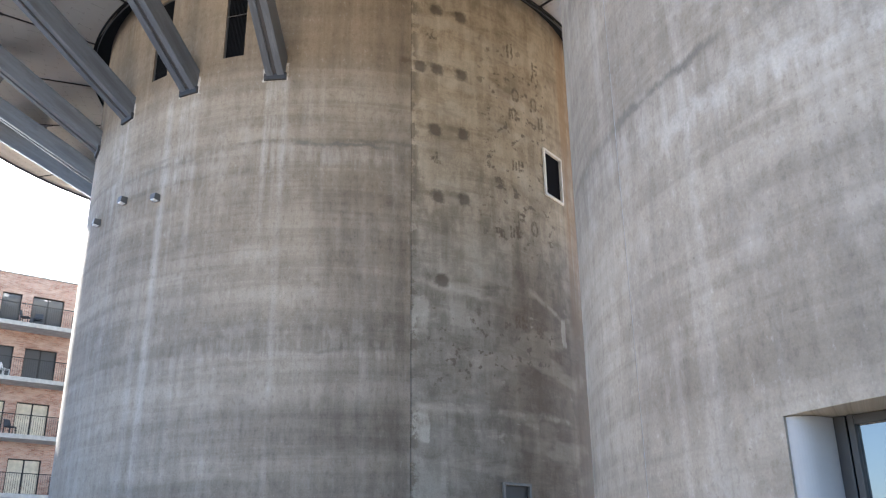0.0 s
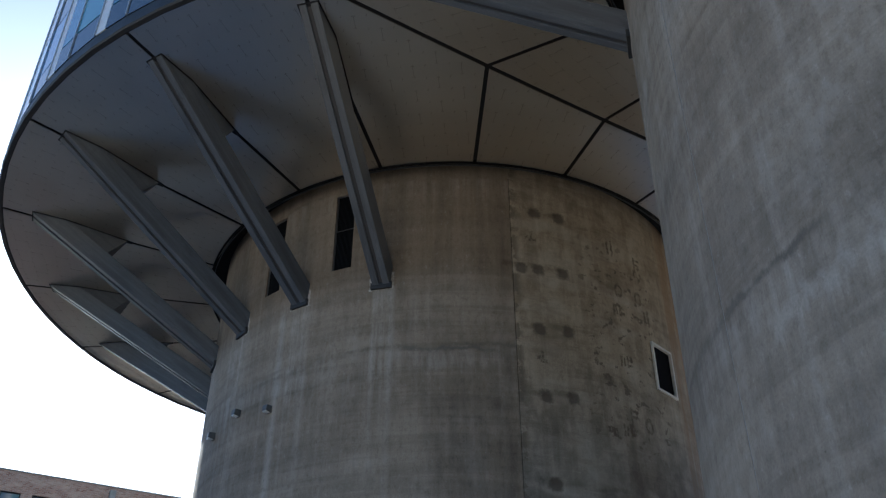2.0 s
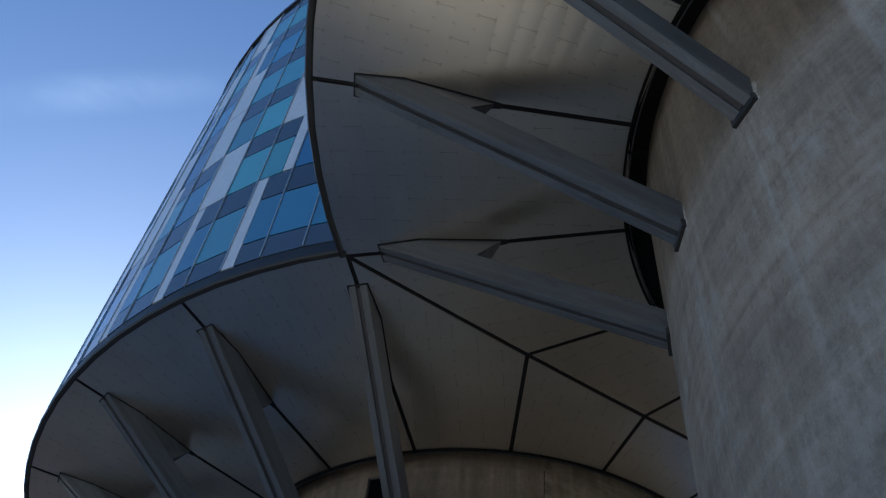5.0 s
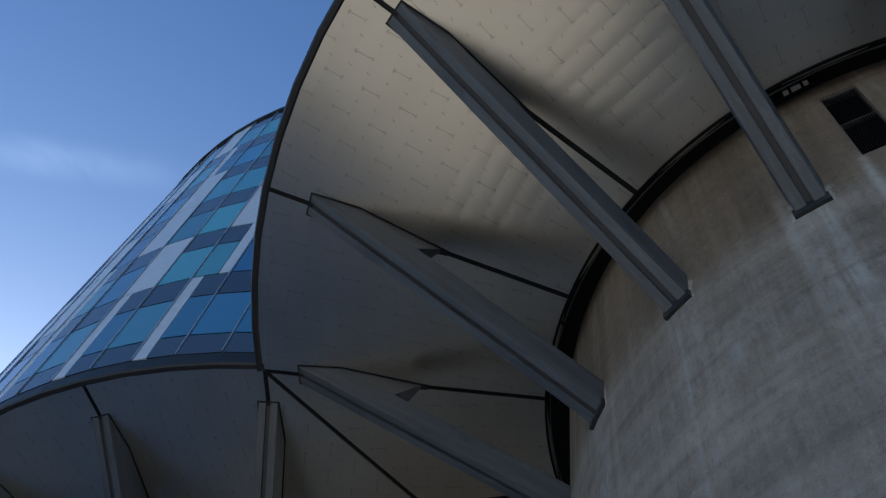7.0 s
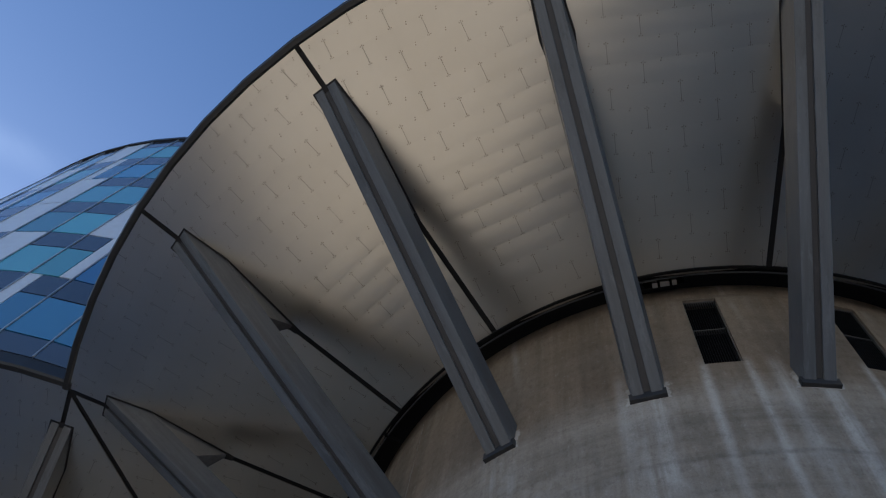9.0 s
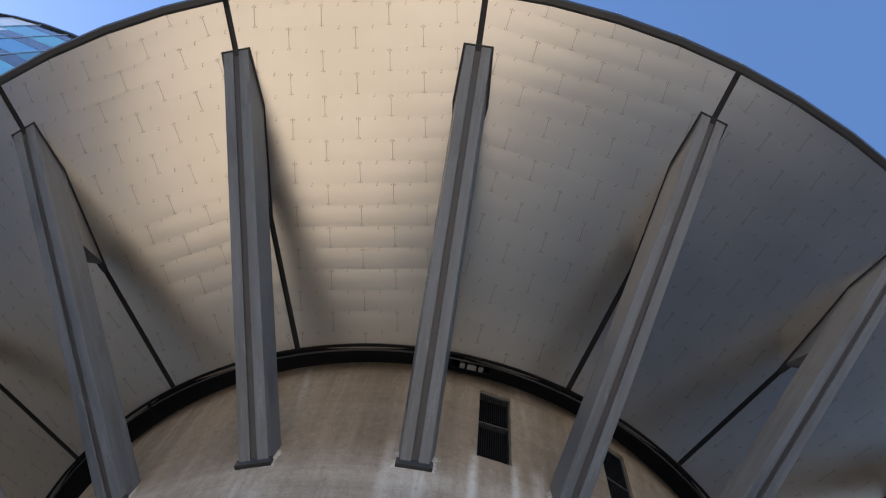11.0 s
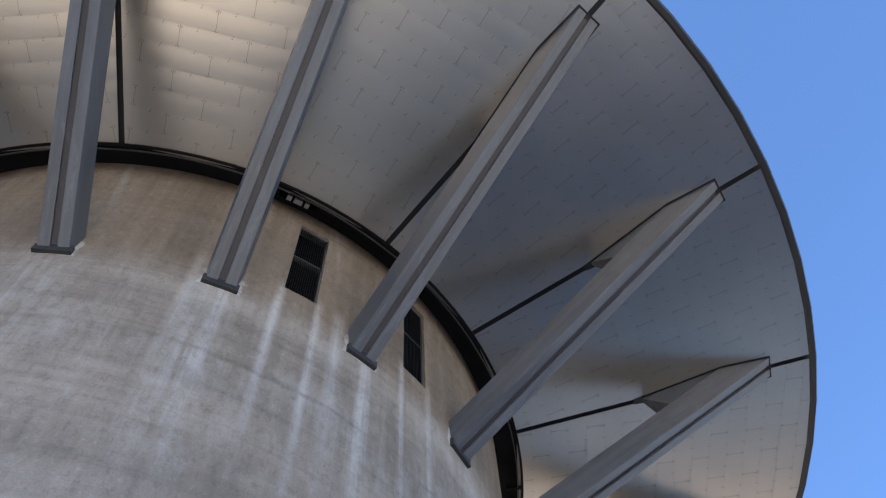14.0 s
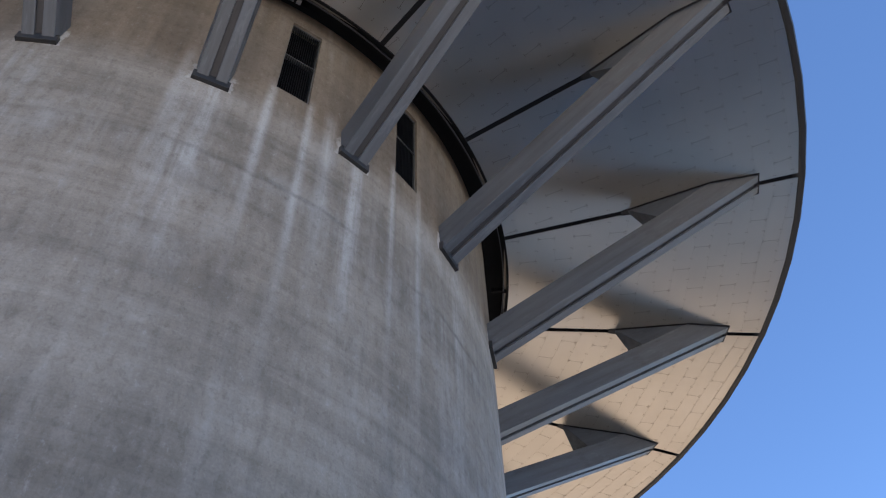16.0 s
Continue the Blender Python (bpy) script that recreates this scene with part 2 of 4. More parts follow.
        base = m.mix(m.ramp(m.math("ADD", z, m.math("MULTIPLY", mott, 3.0)), 8.2, 12.5), (0.270, 0.256, 0.230), (0.400, 0.338, 0.255))
        low = m.math("MULTIPLY", m.ramp(noisy(deg, (0.5, 0.9, 1), (6, 2, 0), 16.0), -9.0, 6.0), m.ramp(noisy(z, (0.6, 0.8, 1), (3, 8, 0), 2.0), 9.0, 6.8))
        base = m.mix(m.math("MULTIPLY", low, 0.85), base, (0.150, 0.118, 0.088))
        pc = shade(base, m.ramp(mott, 0.62, 0.38), (0.62, 0.60, 0.57))
        pc = m.mix(m.ramp(slabs, 0.52, 0.60, 0.0, 0.22), pc, (0.48, 0.445, 0.385))
        pc = shade(pc, m.ramp(wipes, 0.48, 0.62, 0.0, 0.55), (0.68, 0.66, 0.63))
        pc = m.mix(m.math("MULTIPLY", m.ramp(wipes, 0.42, 0.32, 0.0, 0.35), m.ramp(runs2, 0.4, 0.6)), pc, (0.50, 0.47, 0.41))
        pc = shade(pc, m.ramp(runs, 0.52, 0.42, 0.0, 0.5), (0.74, 0.72, 0.69))
        dash = m.noise(m.scaled(v, (4.2, 4.6, 1), (9, 9, 0)), 1.0, 4, 0.6)
        zone = m.math("ADD", m.math("MULTIPLY", window(deg, -6.0, 16.0, 3.0), window(z, 8.2, 13.4, 0.6)), m.math("MULTIPLY", window(deg, -17.0, 14.0, 2.0), window(z, 5.2, 6.9, 0.35)), True)
        pc = m.mix(m.math("MULTIPLY", zone, m.ramp(dash, 0.575, 0.635, 0.0, 0.80)), pc, (0.095, 0.075, 0.055))
        # squares filled flush in a paler mortar, some with a dark outline
        for a0, a1, z0, z1, power in ((-19.4, -16.7, 6.25, 6.98, 0.35), (-19.4, -16.6, 4.20, 4.72, 0.75), (-12.6, -8.6, 6.45, 7.35, 0.30), (-7.6, 1.2, 7.5, 8.5, 0.16), (-19.2, -13.5, 3.1, 3.9, 0.25), (15.6, 17.2, 6.55, 7.15, 0.5)):
            f = m.math("MULTIPLY", window(noisy(deg, (3, 3, 1), (1, 1, 0), 2.2), a0, a1, 0.2), window(noisy(z, (3, 3, 1), (2, 1, 0), 0.24), z0, z1, 0.04))
            pc = m.mix(m.math("MULTIPLY", f, m.ramp(mott, 0.3, 0.6, power * 0.6, power)), pc, (0.44, 0.425, 0.38))
        # crumbled joints between the pours
        for a0, a1, z0, lift in ((-19.0, 17.0, 4.82, 0.002), (5.5, 15.0, 7.52, -0.035), (-19.0, -4.0, 7.30, -0.012)):
            zz = m.math("SUBTRACT", noisy(z, (1.6, 1.2, 1), (5, 5, 0), 0.34), m.math("ADD", m.math("MULTIPLY", m.math("SUBTRACT", deg, a0), lift), z0))
            along = m.math("MULTIPLY", window(deg, a0, a1, 1.2), m.ramp(spots, 0.62, 0.42, 0.25, 1.0))
            pc = m.mix(m.math("MULTIPLY", m.math("MULTIPLY", window(zz, -0.06, 0.05, 0.05), along), 0.34), pc, (0.48, 0.45, 0.395))
            pc = m.mix(m.math("MULTIPLY", m.math("MULTIPLY", window(zz, -0.34, -0.09, 0.07), along), m.ramp(runs2, 0.62, 0.42, 0.1, 0.6)), pc, (0.105, 0.088, 0.070))
        # the ragged joint to the old wall
        edge = m.math("MULTIPLY", m.lobe(deg, lo + 0.5, 1.5), m.ramp(m.noise(m.scaled(v, (2.2, 1.9, 1)), 1.0, 5, 0.7), 0.47, 0.53))
        pc = m.mix(m.math("MULTIPLY", edge, 0.75), pc, (0.115, 0.095, 0.072))
        # a ragged orange-brown band along the other edge, paler higher up
        orange_edge = m.math("MULTIPLY", m.ramp(noisy(deg, (1.2, 0.3, 1), (3, 3, 0), 2.4), 19.4, 21.6), m.ramp(runs2, 0.3, 0.65, 0.25, 0.80))
        pc = m.mix(orange_edge, pc, m.mix(m.ramp(z, 6.0, 10.5), (0.100, 0.074, 0.050), (0.235, 0.145, 0.076)))
        c = m.mix(m.math("MULTIPLY", inside, 0.95), c, pc)
    fray = m.math("MULTIPLY", m.math("SUBTRACT", m.noise(v, 7.0, 5, 0.75), 0.5), 0.20) if anchors or marks else 0.0
    for a0, z0 in anchors:
        # dark filled anchor holes, squarish and ragged, with a smear to one side
        dx = m.math("MULTIPLY", m.math("SUBTRACT", deg, a0), R * math.pi / 180)
        dz = m.math("SUBTRACT", z, z0)
        dist = m.math("POWER", m.math("ADD", m.math("POWER", m.math("ABSOLUTE", dx), 3.0), m.math("POWER", m.math("ABSOLUTE", dz), 3.0)), 0.3333)
        c = m.mix(m.ramp(m.math("ADD", dist, fray), 0.185, 0.09, 0.0, 0.80), c, (0.078, 0.064, 0.048))
        smear = m.math("MULTIPLY", m.ramp(m.math("ABSOLUTE", m.math("SUBTRACT", dz, 0.07)), 0.13, 0.02), m.ramp(m.math("ABSOLUTE", m.math("ADD", dx, 0.22)), 0.34, 0.08))
        c = shade(c, m.math("MULTIPLY", smear, m.ramp(mottle, 0.42, 0.58, 0.1, 0.7)), (0.5, 0.47, 0.43))
    for a0, z0, kind in marks:
        # shallow scars of fixings cut away
        dx = m.math("ADD", m.math("MULTIPLY", m.math("SUBTRACT", deg, a0), R * math.pi / 180), m.math("MULTIPLY", fray, 0.75))
        dz = m.math("ADD", m.math("SUBTRACT", z, z0), m.math("MULTIPLY", fray, 0.8))
        if kind == "ring":
            dist = m.math("SQRT", m.math("ADD", m.math("MULTIPLY", dx, dx), m.math("MULTIPLY", m.math("MULTIPLY", dz, dz), 0.5)))
            hit = m.ramp(m.math("ABSOLUTE", m.math("SUBTRACT", dist, 0.10)), 0.045, 0.012)
        else:
            hit = 0.0
            for x0, y0, hw, hh in SCARS[kind]:
                d = m.math("MAXIMUM", m.math("SUBTRACT", m.math("ABSOLUTE", m.math("SUBTRACT", dx, x0)), hw), m.math("SUBTRACT", m.math("ABSOLUTE", m.math("SUBTRACT", dz, y0)), hh))
                hit = m.math("MAXIMUM", hit, m.ramp(d, 0.026, -0.004))
        c = m.mix(m.math("MULTIPLY", hit, m.ramp(speck, 0.40, 0.54, 0.25, 0.85)), c, (0.092, 0.070, 0.048))
    for a0, a1, z0, power in scars:
        # a dark ragged line along a pour, dripping
        along = m.math("MULTIPLY", m.ramp(deg, a0, a0 + 6.0), m.ramp(deg, a1, a1 - 5.0))
        zz = m.math("ADD", noisy(m.math("SUBTRACT", z, z0), (1.6, 1.6, 1), (2, 2, 0), 0.30), m.math("MULTIPLY", m.math("SUBTRACT", runs2, 0.5), 0.20))
        near = window(zz, -0.045, 0.03, 0.03)
        c = m.mix(m.math("MULTIPLY", m.math("MULTIPLY", along, near), m.ramp(mottle, 0.38, 0.58, 0.2 * power, power)), c, (0.125, 0.115, 0.10))
        c = m.mix(m.math("MULTIPLY", m.math("MULTIPLY", along, window(zz, -0.42, -0.09, 0.07)), m.ramp(fine, 0.42, 0.62, 0.02, 0.17)), c, (0.52, 0.51, 0.49))
    for a0, a1, z0, power in pales:
        # a pale worn edge along a pour, drawn out up and down
        along = window(deg, a0, a1, 3.0)
        zz = m.math("ADD", noisy(m.math("SUBTRACT", z, z0), (1.0, 1.0, 1), (6, 1, 0), 0.5), m.math("MULTIPLY", m.math("SUBTRACT", fine, 0.5), 0.75))
        c = m.mix(m.math("MULTIPLY", m.math("MULTIPLY", along, m.ramp(m.math("ABSOLUTE", zz), 0.20, 0.02)), m.ramp(mottle, 0.60, 0.42, 0.2 * power, power)), c, (0.57, 0.565, 0.55))
    c = shade(c, m.ramp(grain, 0.30, 0.72, 0.0, 0.55), (0.66, 0.66, 0.66))
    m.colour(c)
    m.rough(m.ramp(cloud, 0.2, 0.8, 0.72, 0.92))
    h = m.math("ADD", m.math("MULTIPLY", fine, 0.4), m.math("ADD", m.math("MULTIPLY", grain, 0.35), m.math("MULTIPLY", mottle, 0.6)))
    m.bump(h, 0.40, 0.012)
    return m.m


def steel(name, base, rough=0.45, metal=0.35):
    m = Mat(name, base, rough, metal)
    turn = m.n.new("ShaderNodeMapping")
    m.l.new(m.obj(), turn.inputs["Vector"])
    turn.inputs["Rotation"].default_value = (0, radians(33.6), 0)
    o = turn.outputs[0]
    big = m.noise(m.scaled(o, (0.40, 5.0, 5.0)), 1.0, 6, 0.65)
    drip = m.noise(m.scaled(o, (2.2, 12.0, 9.0), (3, 1, 2)), 1.0, 6, 0.65)
    c = m.mix(m.ramp(big, 0.3, 0.72), tuple(x * 0.78 for x in base), tuple(min(1, x * 1.2) for x in base))
    c = m.mix(m.ramp(drip, 0.58, 0.74, 0.0, 0.32), c, tuple(min(1, x * 1.7) for x in base))
    scuff = m.noise(m.scaled(o, (1.1, 3.5, 3.5), (5, 5, 1)), 1.0, 8, 0.75)
    c = m.mix(m.ramp(scuff, 0.54, 0.64, 0.0, 0.50), c, tuple(x * 0.55 for x in base))
    c = m.mix(m.ramp(scuff, 0.44, 0.32, 0.0, 0.45), c, tuple(min(1, x * 1.8) for x in base))
    m.colour(c)
    m.rough(m.ramp(big, 0.25, 0.75, rough - 0.08, rough + 0.15))
    m.bump(drip, 0.03, 0.004)
    return m.m


def plain(name, base, rough=0.5, metal=0.0, ior=1.5, vary=0.15, scale=3.0):
    m = Mat(name, base, rough, metal, ior)
    n = m.noise(m.obj(), scale, 5, 0.6)
    m.colour(m.mix(m.ramp(n, 0.3, 0.7), tuple(x * (1 - vary) for x in base), tuple(min(1, x * (1 + vary)) for x in base)))
    m.rough(m.ramp(n, 0.2, 0.8, max(0.02, rough - 0.06), min(1, rough + 0.06)))
    return m.m


def soffit_metal():
    """Anodised metal shingles, a little different from tile to tile."""
    m = Mat("soffit_metal", (0.70, 0.68, 0.64), 0.27, 0.95)
    o = m.obj()
    n = m.noise(o, 0.5, 4, 0.5)
    c = m.mix(m.ramp(n, 0.3, 0.7), (0.595, 0.555, 0.490), (0.645, 0.605, 0.540))
    c = m.mix(m.ramp(m.island(), 0.0, 1.0, 0.0, 0.18), c, m.mix(1.0, c, (0.88, 0.88, 0.89), "MULTIPLY"))
    m.colour(c)
    m.rough(m.ramp(n, 0.3, 0.7, 0.275, 0.295))
    return m.m


def facade_glass(name, base, ior):
    m = Mat(name, base, 0.03, 0.0, ior)
    r = m.piece()
    m.colour(m.mix(r, tuple(x * 0.7 for x in base), tuple(x * 1.35 for x in base)))
    n = m.noise(m.obj(), 0.6, 2, 0.5)
    m.bump(n, 0.05, 0.02)
    return m.m


def brickwork():
    m = Mat("brickwork", rough=0.9)
    k = m.n.new("ShaderNodeTexBrick")
    m.l.new(m.uv(), k.inputs["Vector"])
    k.inputs["Color1"].default_value = (0.29, 0.128, 0.088, 1)
    k.inputs["Color2"].default_value = (0.54, 0.32, 0.235, 1)
    k.inputs["Mortar"].default_value = (0.46, 0.40, 0.345, 1)
    for key, v in (("Scale", 1.0), ("Mortar Size", 0.009), ("Brick Width", 0.24), ("Row Height", 0.065), ("Bias", -0.1)):
        k.inputs[key].default_value = v
    n = m.noise(m.scaled(m.uv(), (0.8, 2.2, 1)), 1.0, 5, 0.6)
    c = m.mix(m.ramp(n, 0.4, 0.7, 0.0, 0.6), k.outputs["Color"], (0.62, 0.47, 0.38))
    m.colour(c)
    m.bump(k.outputs["Fac"], -0.4, 0.006)
    return m.m


def paving():
    m = Mat("paving", rough=0.85)
    k = m.n.new("ShaderNodeTexBrick")
    o = m.obj()
    m.l.new(o, k.inputs["Vector"])
    k.inputs["Color1"].default_value = (0.56, 0.46, 0.335, 1)
    k.inputs["Color2"].default_value = (0.63, 0.52, 0.385, 1)
    k.inputs["Mortar"].default_value = (0.2, 0.18, 0.15, 1)
    for key, v in (("Scale", 1.0), ("Mortar Size", 0.006), ("Brick Width", 0.6), ("Row Height", 0.3)):
        k.inputs[key].default_value = v
    n = m.noise(o, 0.25, 6, 0.6)
    m.colour(m.mix(m.ramp(n, 0.3, 0.7, 0.0, 0.4), k.outputs["Color"], (0.40, 0.34, 0.27)))
    return m.m


M_WALL_A = concrete("concrete_far", patch=(-19.72, 34.0), trails=((-67.2, 1.35, 0.42), (-60.5, 0.8, 0.12), (-43.0, 1.0, 0.20), (-35.8, 0.9, 0.10)), lime=0.6, blotch=0.16,
                    anchors=[(-a, z) for a, z in ((14.55, 13.71), (9.2, 13.69), (18.0, 12.18), (14.55, 12.19), (9.34, 12.19), (15.0, 10.69), (9.13, 10.73), (14.6, 9.17), (9.3, 9.21), (14.0, 7.35))],
                    marks=((3.04, 13.3, "posts"), (10.7, 13.15, "hook"), (4.3, 12.2, "ring"), (3.5, 11.65, "comb"), (10.0, 12.2, "ring"), (12.0, 11.75, "posts"), (3.9, 10.37, "comb"),
                           (-14.8, 10.0, "corner"), (-1.35, 9.87, "blot"), (-15.6, 13.0, "corner"), (4.0, 9.08, "hook"), (8.2, 9.0, "ring"), (2.6, 8.75, "comb"), (-1.6, 8.7, "blot"), (3.0, 6.75, "comb"), (8.0, 6.7, "blot")),
                    scars=((-82.0, -56.0, 10.05, 0.45), (-44.0, -19.8, 10.12, 0.75), (-62.0, -19.8, 6.12, 0.25)), pales=((-58.0, -19.8, 6.28, 0.13),),
                    stains_shade=((-72.0, -19.8, 3.85, 4.85, 0.55), (-36.0, -19.8, 4.0, 9.0, 0.50), (-75.0, 4.0, 0.0, 3.6, 0.45), (-23.0, -19.8, 3.0, 14.0, 0.42), (-60.0, -24.0, 8.55, 9.15, 0.22)))
M_WALL_B = concrete("concrete_near", tone=(1.03, 1.045, 1.05), blotch=0.26, streaks=((105.6, 0.9, 1.0), (110.6, 0.9, 1.1), (123.4, 0.8, 0.9), (128.3, 0.8, 1.0), (113.5, 1.4, 0.8), (99.0, 3.2, 0.6), (96.0, 1.0, 0.5), (117.5, 1.4, 0.5)), high=((82.3, 0.9, 0.55), (112.0, 0.7, 0.3)),
                    anchors=[(86.7, 5.83)],
                    scars=((61.0, 81.5, 5.76, 0.95), (50.0, 66.0, 5.78, 0.55), (78.0, 92.0, 5.66, 0.4)), pales=((70.0, 97.0, 5.18, 0.30),),
                    stains_shade=((78.0, 100.0, 3.0, 4.55, 0.36), (45.0, 56.0, 0.0, 9.0, 0.15)))
M_STEEL = steel("brace_steel", (0.094, 0.104, 0.122), 0.36, 0.1)
# the braces' steel again, with the groove's shade put into its colour
M_STEEL_SHADE = steel("brace_groove_shade", (0.046, 0.046, 0.052), 0.5, 0.1)
M_FOOT = plain("foot_plate", (0.032, 0.033, 0.036), 0.5, 0.2)
M_SOFFIT = soffit_metal()
M_BLACK = plain("black_joint", (0.012, 0.011, 0.014), 0.6)
M_RIM = plain("rim_metal", (0.022, 0.022, 0.0225), 0.5, 0.0)
M_RING = plain("ring_black", (0.004, 0.004, 0.005), 0.6, ior=1.3)
M_LIP = plain("ring_lip", (0.065, 0.066, 0.072), 0.4, 0.2)
M_GLASS = (facade_glass("glass_blue", (0.055, 0.20, 0.37), 2.7), facade_glass("glass_teal", (0.11, 0.36, 0.44), 2.8), facade_glass("glass_pale", (0.09, 0.29, 0.40), 2.8),
           facade_glass("glass_deep", (0.036, 0.135, 0.31), 2.6))
M_SPANDREL = facade_glass("spandrel_glass", (0.050, 0.066, 0.095), 1.9)
M_PANEL = plain("pale_panel", (0.66, 0.71, 0.77), 0.35, 0.1, vary=0.05)
M_MULLION = plain("mullion", (0.42, 0.44, 0.47), 0.35, 0.6)
M_DARKGAP = plain("facade_backing", (0.015, 0.018, 0.025), 0.6)
M_FRAME = plain("window_frame_pale", (0.55, 0.53, 0.50), 0.5)
M_FRAME_DARK = plain("frame_dark", (0.020, 0.022, 0.026), 0.45, 0.2)
M_VENT = plain("vent_frame", (0.115, 0.115, 0.115), 0.5, 0.2)
M_SLAT = plain("slat", (0.006, 0.0066, 0.009), 0.7, 0.0, 1.25)
M_VOID = plain("void", (0.005, 0.005, 0.0065), 0.9, ior=1.15)
M_GRILLE = plain("grille_sheet", (0.034, 0.036, 0.040), 0.6, 0.1)
M_JAMB = plain("jamb_sheet", (0.27, 0.275, 0.285), 0.4, 0.0, vary=0.05)
M_DOORGLASS = facade_glass("door_glass", (0.02, 0.03, 0.04), 2.4)
M_LAMP = plain("lamp_body", (0.11, 0.112, 0.118), 0.4, 0.4)
M_LENS = plain("lamp_lens", (0.75, 0.77, 0.8), 0.2)
M_BRICK = brickwork()
M_SLAB = plain("balcony_concrete", (0.42, 0.41, 0.39), 0.8)
M_BARS = plain("railing_bars", (0.03, 0.03, 0.033), 0.5, 0.3)
M_WGLASS = facade_glass("window_glass", (0.11, 0.115, 0.12), 1.9)
M_BLIND = plain("blind", (0.62, 0.56, 0.44), 0.8)
M_PAVING = paving()
# three tones of unseen ground, added for the soffits to reflect
M_REFLECT_DARK = plain("reflect_dark", (0.105, 0.108, 0.115), 0.85, vary=0.3, scale=1.5)
M_REFLECT_COOL = plain("reflect_cool", (0.27, 0.285, 0.31), 0.8, vary=0.2, scale=1.5)
M_REFLECT_WARM = plain("reflect_warm", (0.36, 0.268, 0.172), 0.9, vary=0.25, scale=2.0)
M_CHAIR = plain("chair_dark", (0.035, 0.04, 0.05), 0.6)
M_CHAIR_PALE = plain("chair_pale", (0.6, 0.6, 0.6), 0.5)
M_PIPE = plain("downpipe", (0.30, 0.29, 0.28), 0.5, 0.4)


# ---- building helpers ----
K = 1.385            # metres to a unit of the towers' plan
UNIT = [K]


def mesh_of(name, verts, faces, material, uvs=None, smooth=False, slots=None, index=None):
    me = bpy.data.meshes.new(name)
    me.from_pydata([(x * UNIT[0], y * UNIT[0], z * UNIT[0]) for x, y, z in verts], [], faces)
    for mt in slots or [material]:
        me.materials.append(mt)
    if index is not None:
        me.polygons.foreach_set("material_index", index)
    if uvs is not None:
        lay = me.uv_layers.new(name="UVMap")
        flat = [c for f in uvs for p in f for c in p]
        lay.data.foreach_set("uv", flat)
    if smooth:
        me.polygons.foreach_set("use_smooth", [True] * len(me.polygons))
    me.update()
    return me


def part(name, me, parent=None, m=None, label=""):
    ob = new(name, me)
    if parent is not None:
        ob.parent = parent
    if m is not None:
        ob.matrix_basis = m
    if label:
        tagged(ob, label)
    return ob


class Geo:
    """Collects boxes and polygons for one mesh."""

    def __init__(self):
        self.v, self.f = [], []

    def poly(self, pts):
        b = len(self.v)
        self.v += [tuple(p) for p in pts]
        self.f.append(tuple(range(b, b + len(pts))))

    def box(self, x0, x1, y0, y1, z0, z1):
        self.prism([(x0, y0), (x1, y0), (x1, y1), (x0, y1)], z0, z1)

    def prism(self, outline, z0, z1):
        n, b = len(outline), len(self.v)
        self.v += [(x, y, z0) for x, y in outline] + [(x, y, z1) for x, y in outline]
        self.f.append(tuple(range(b + n - 1, b - 1, -1)))
        self.f.append(tuple(range(b + n, b + 2 * n)))
        for i in range(n):
            j = (i + 1) % n
            self.f.append((b + i, b + j, b + n + j, b + n + i))

    def loft(self, a, c):
        """A closed solid between two outlines of equal count."""
        n, b = len(a), len(self.v)
        self.v += [tuple(p) for p in a] + [tuple(p) for p in c]
        self.f.append(tuple(range(b + n - 1, b - 1, -1)))
        self.f.append(tuple(range(b + n, b + 2 * n)))
        for i in range(n):
            j = (i + 1) % n
            self.f.append((b + i, b + j, b + n + j, b + n + i))

    def mesh(self, name, material, bevel=0.0, **kw):
        me = mesh_of(name, self.v, self.f, material, **kw)
        bm = bmesh.new()
        bm.from_mesh(me)
        bmesh.ops.recalc_face_normals(bm, faces=bm.faces)
        if bevel:
            bmesh.ops.bevel(bm, geom=bm.edges[:], offset=bevel, segments=1, affect="EDGES")
        bm.to_mesh(me)
        bm.free()
        return me


def polar(r, deg, z):
    a = radians(deg)
    return (r * math.cos(a), r * math.sin(a), z)


def clip(poly, n, c):
    """Keeps of a flat polygon the side where n . p <= c."""
    out = []
    for i, p in enumerate(poly):
        q = poly[(i + 1) % len(poly)]
        dp, dq = n[0] * p[0] + n[1] * p[1] - c, n[0] * q[0] + n[1] * q[1] - c
        if dp <= 0:
            out.append(p)
        if dp * dq < 0:
            t = dp / (dp - dq)
            out.append((p[0] + t * (q[0] - p[0]), p[1] + t * (q[1] - p[1])))
    return out


# ---- the plan ----
AXIS_FAR, AXIS_NEAR = (0.775, 22.825), (9.308, 7.720)
HALF = 8.674         # half the distance between the axes
RI, RO = 6.93, 12.34  # soffit, inner and outer radius
SPLICES = (58.7, 163.1)  # splices of the inner ring
TURN = math.degrees(math.atan2(AXIS_NEAR[1] - AXIS_FAR[1], AXIS_NEAR[0] - AXIS_FAR[0]))
LIFT = EYE[2] * (1 - K)
TOWER_FAR = pose(AXIS_FAR[0] * K, AXIS_FAR[1] * K, LIFT, 0, 0, TURN)
TOWER_NEAR = pose(AXIS_NEAR[0] * K, AXIS_NEAR[1] * K, LIFT, 0, 0, TURN + 180)
# in a tower's own frame x points to the other tower; the near tower's angles are
# positive on the camera's side, the far tower's negative


def soffit_z(r):
    return 14.67 + 0.085 * (r - RI)


# ---- ground ----
UNIT[0] = 1.0
g = Geo()
g.box(-900, 900, -900, 900, -0.5, 0.0)
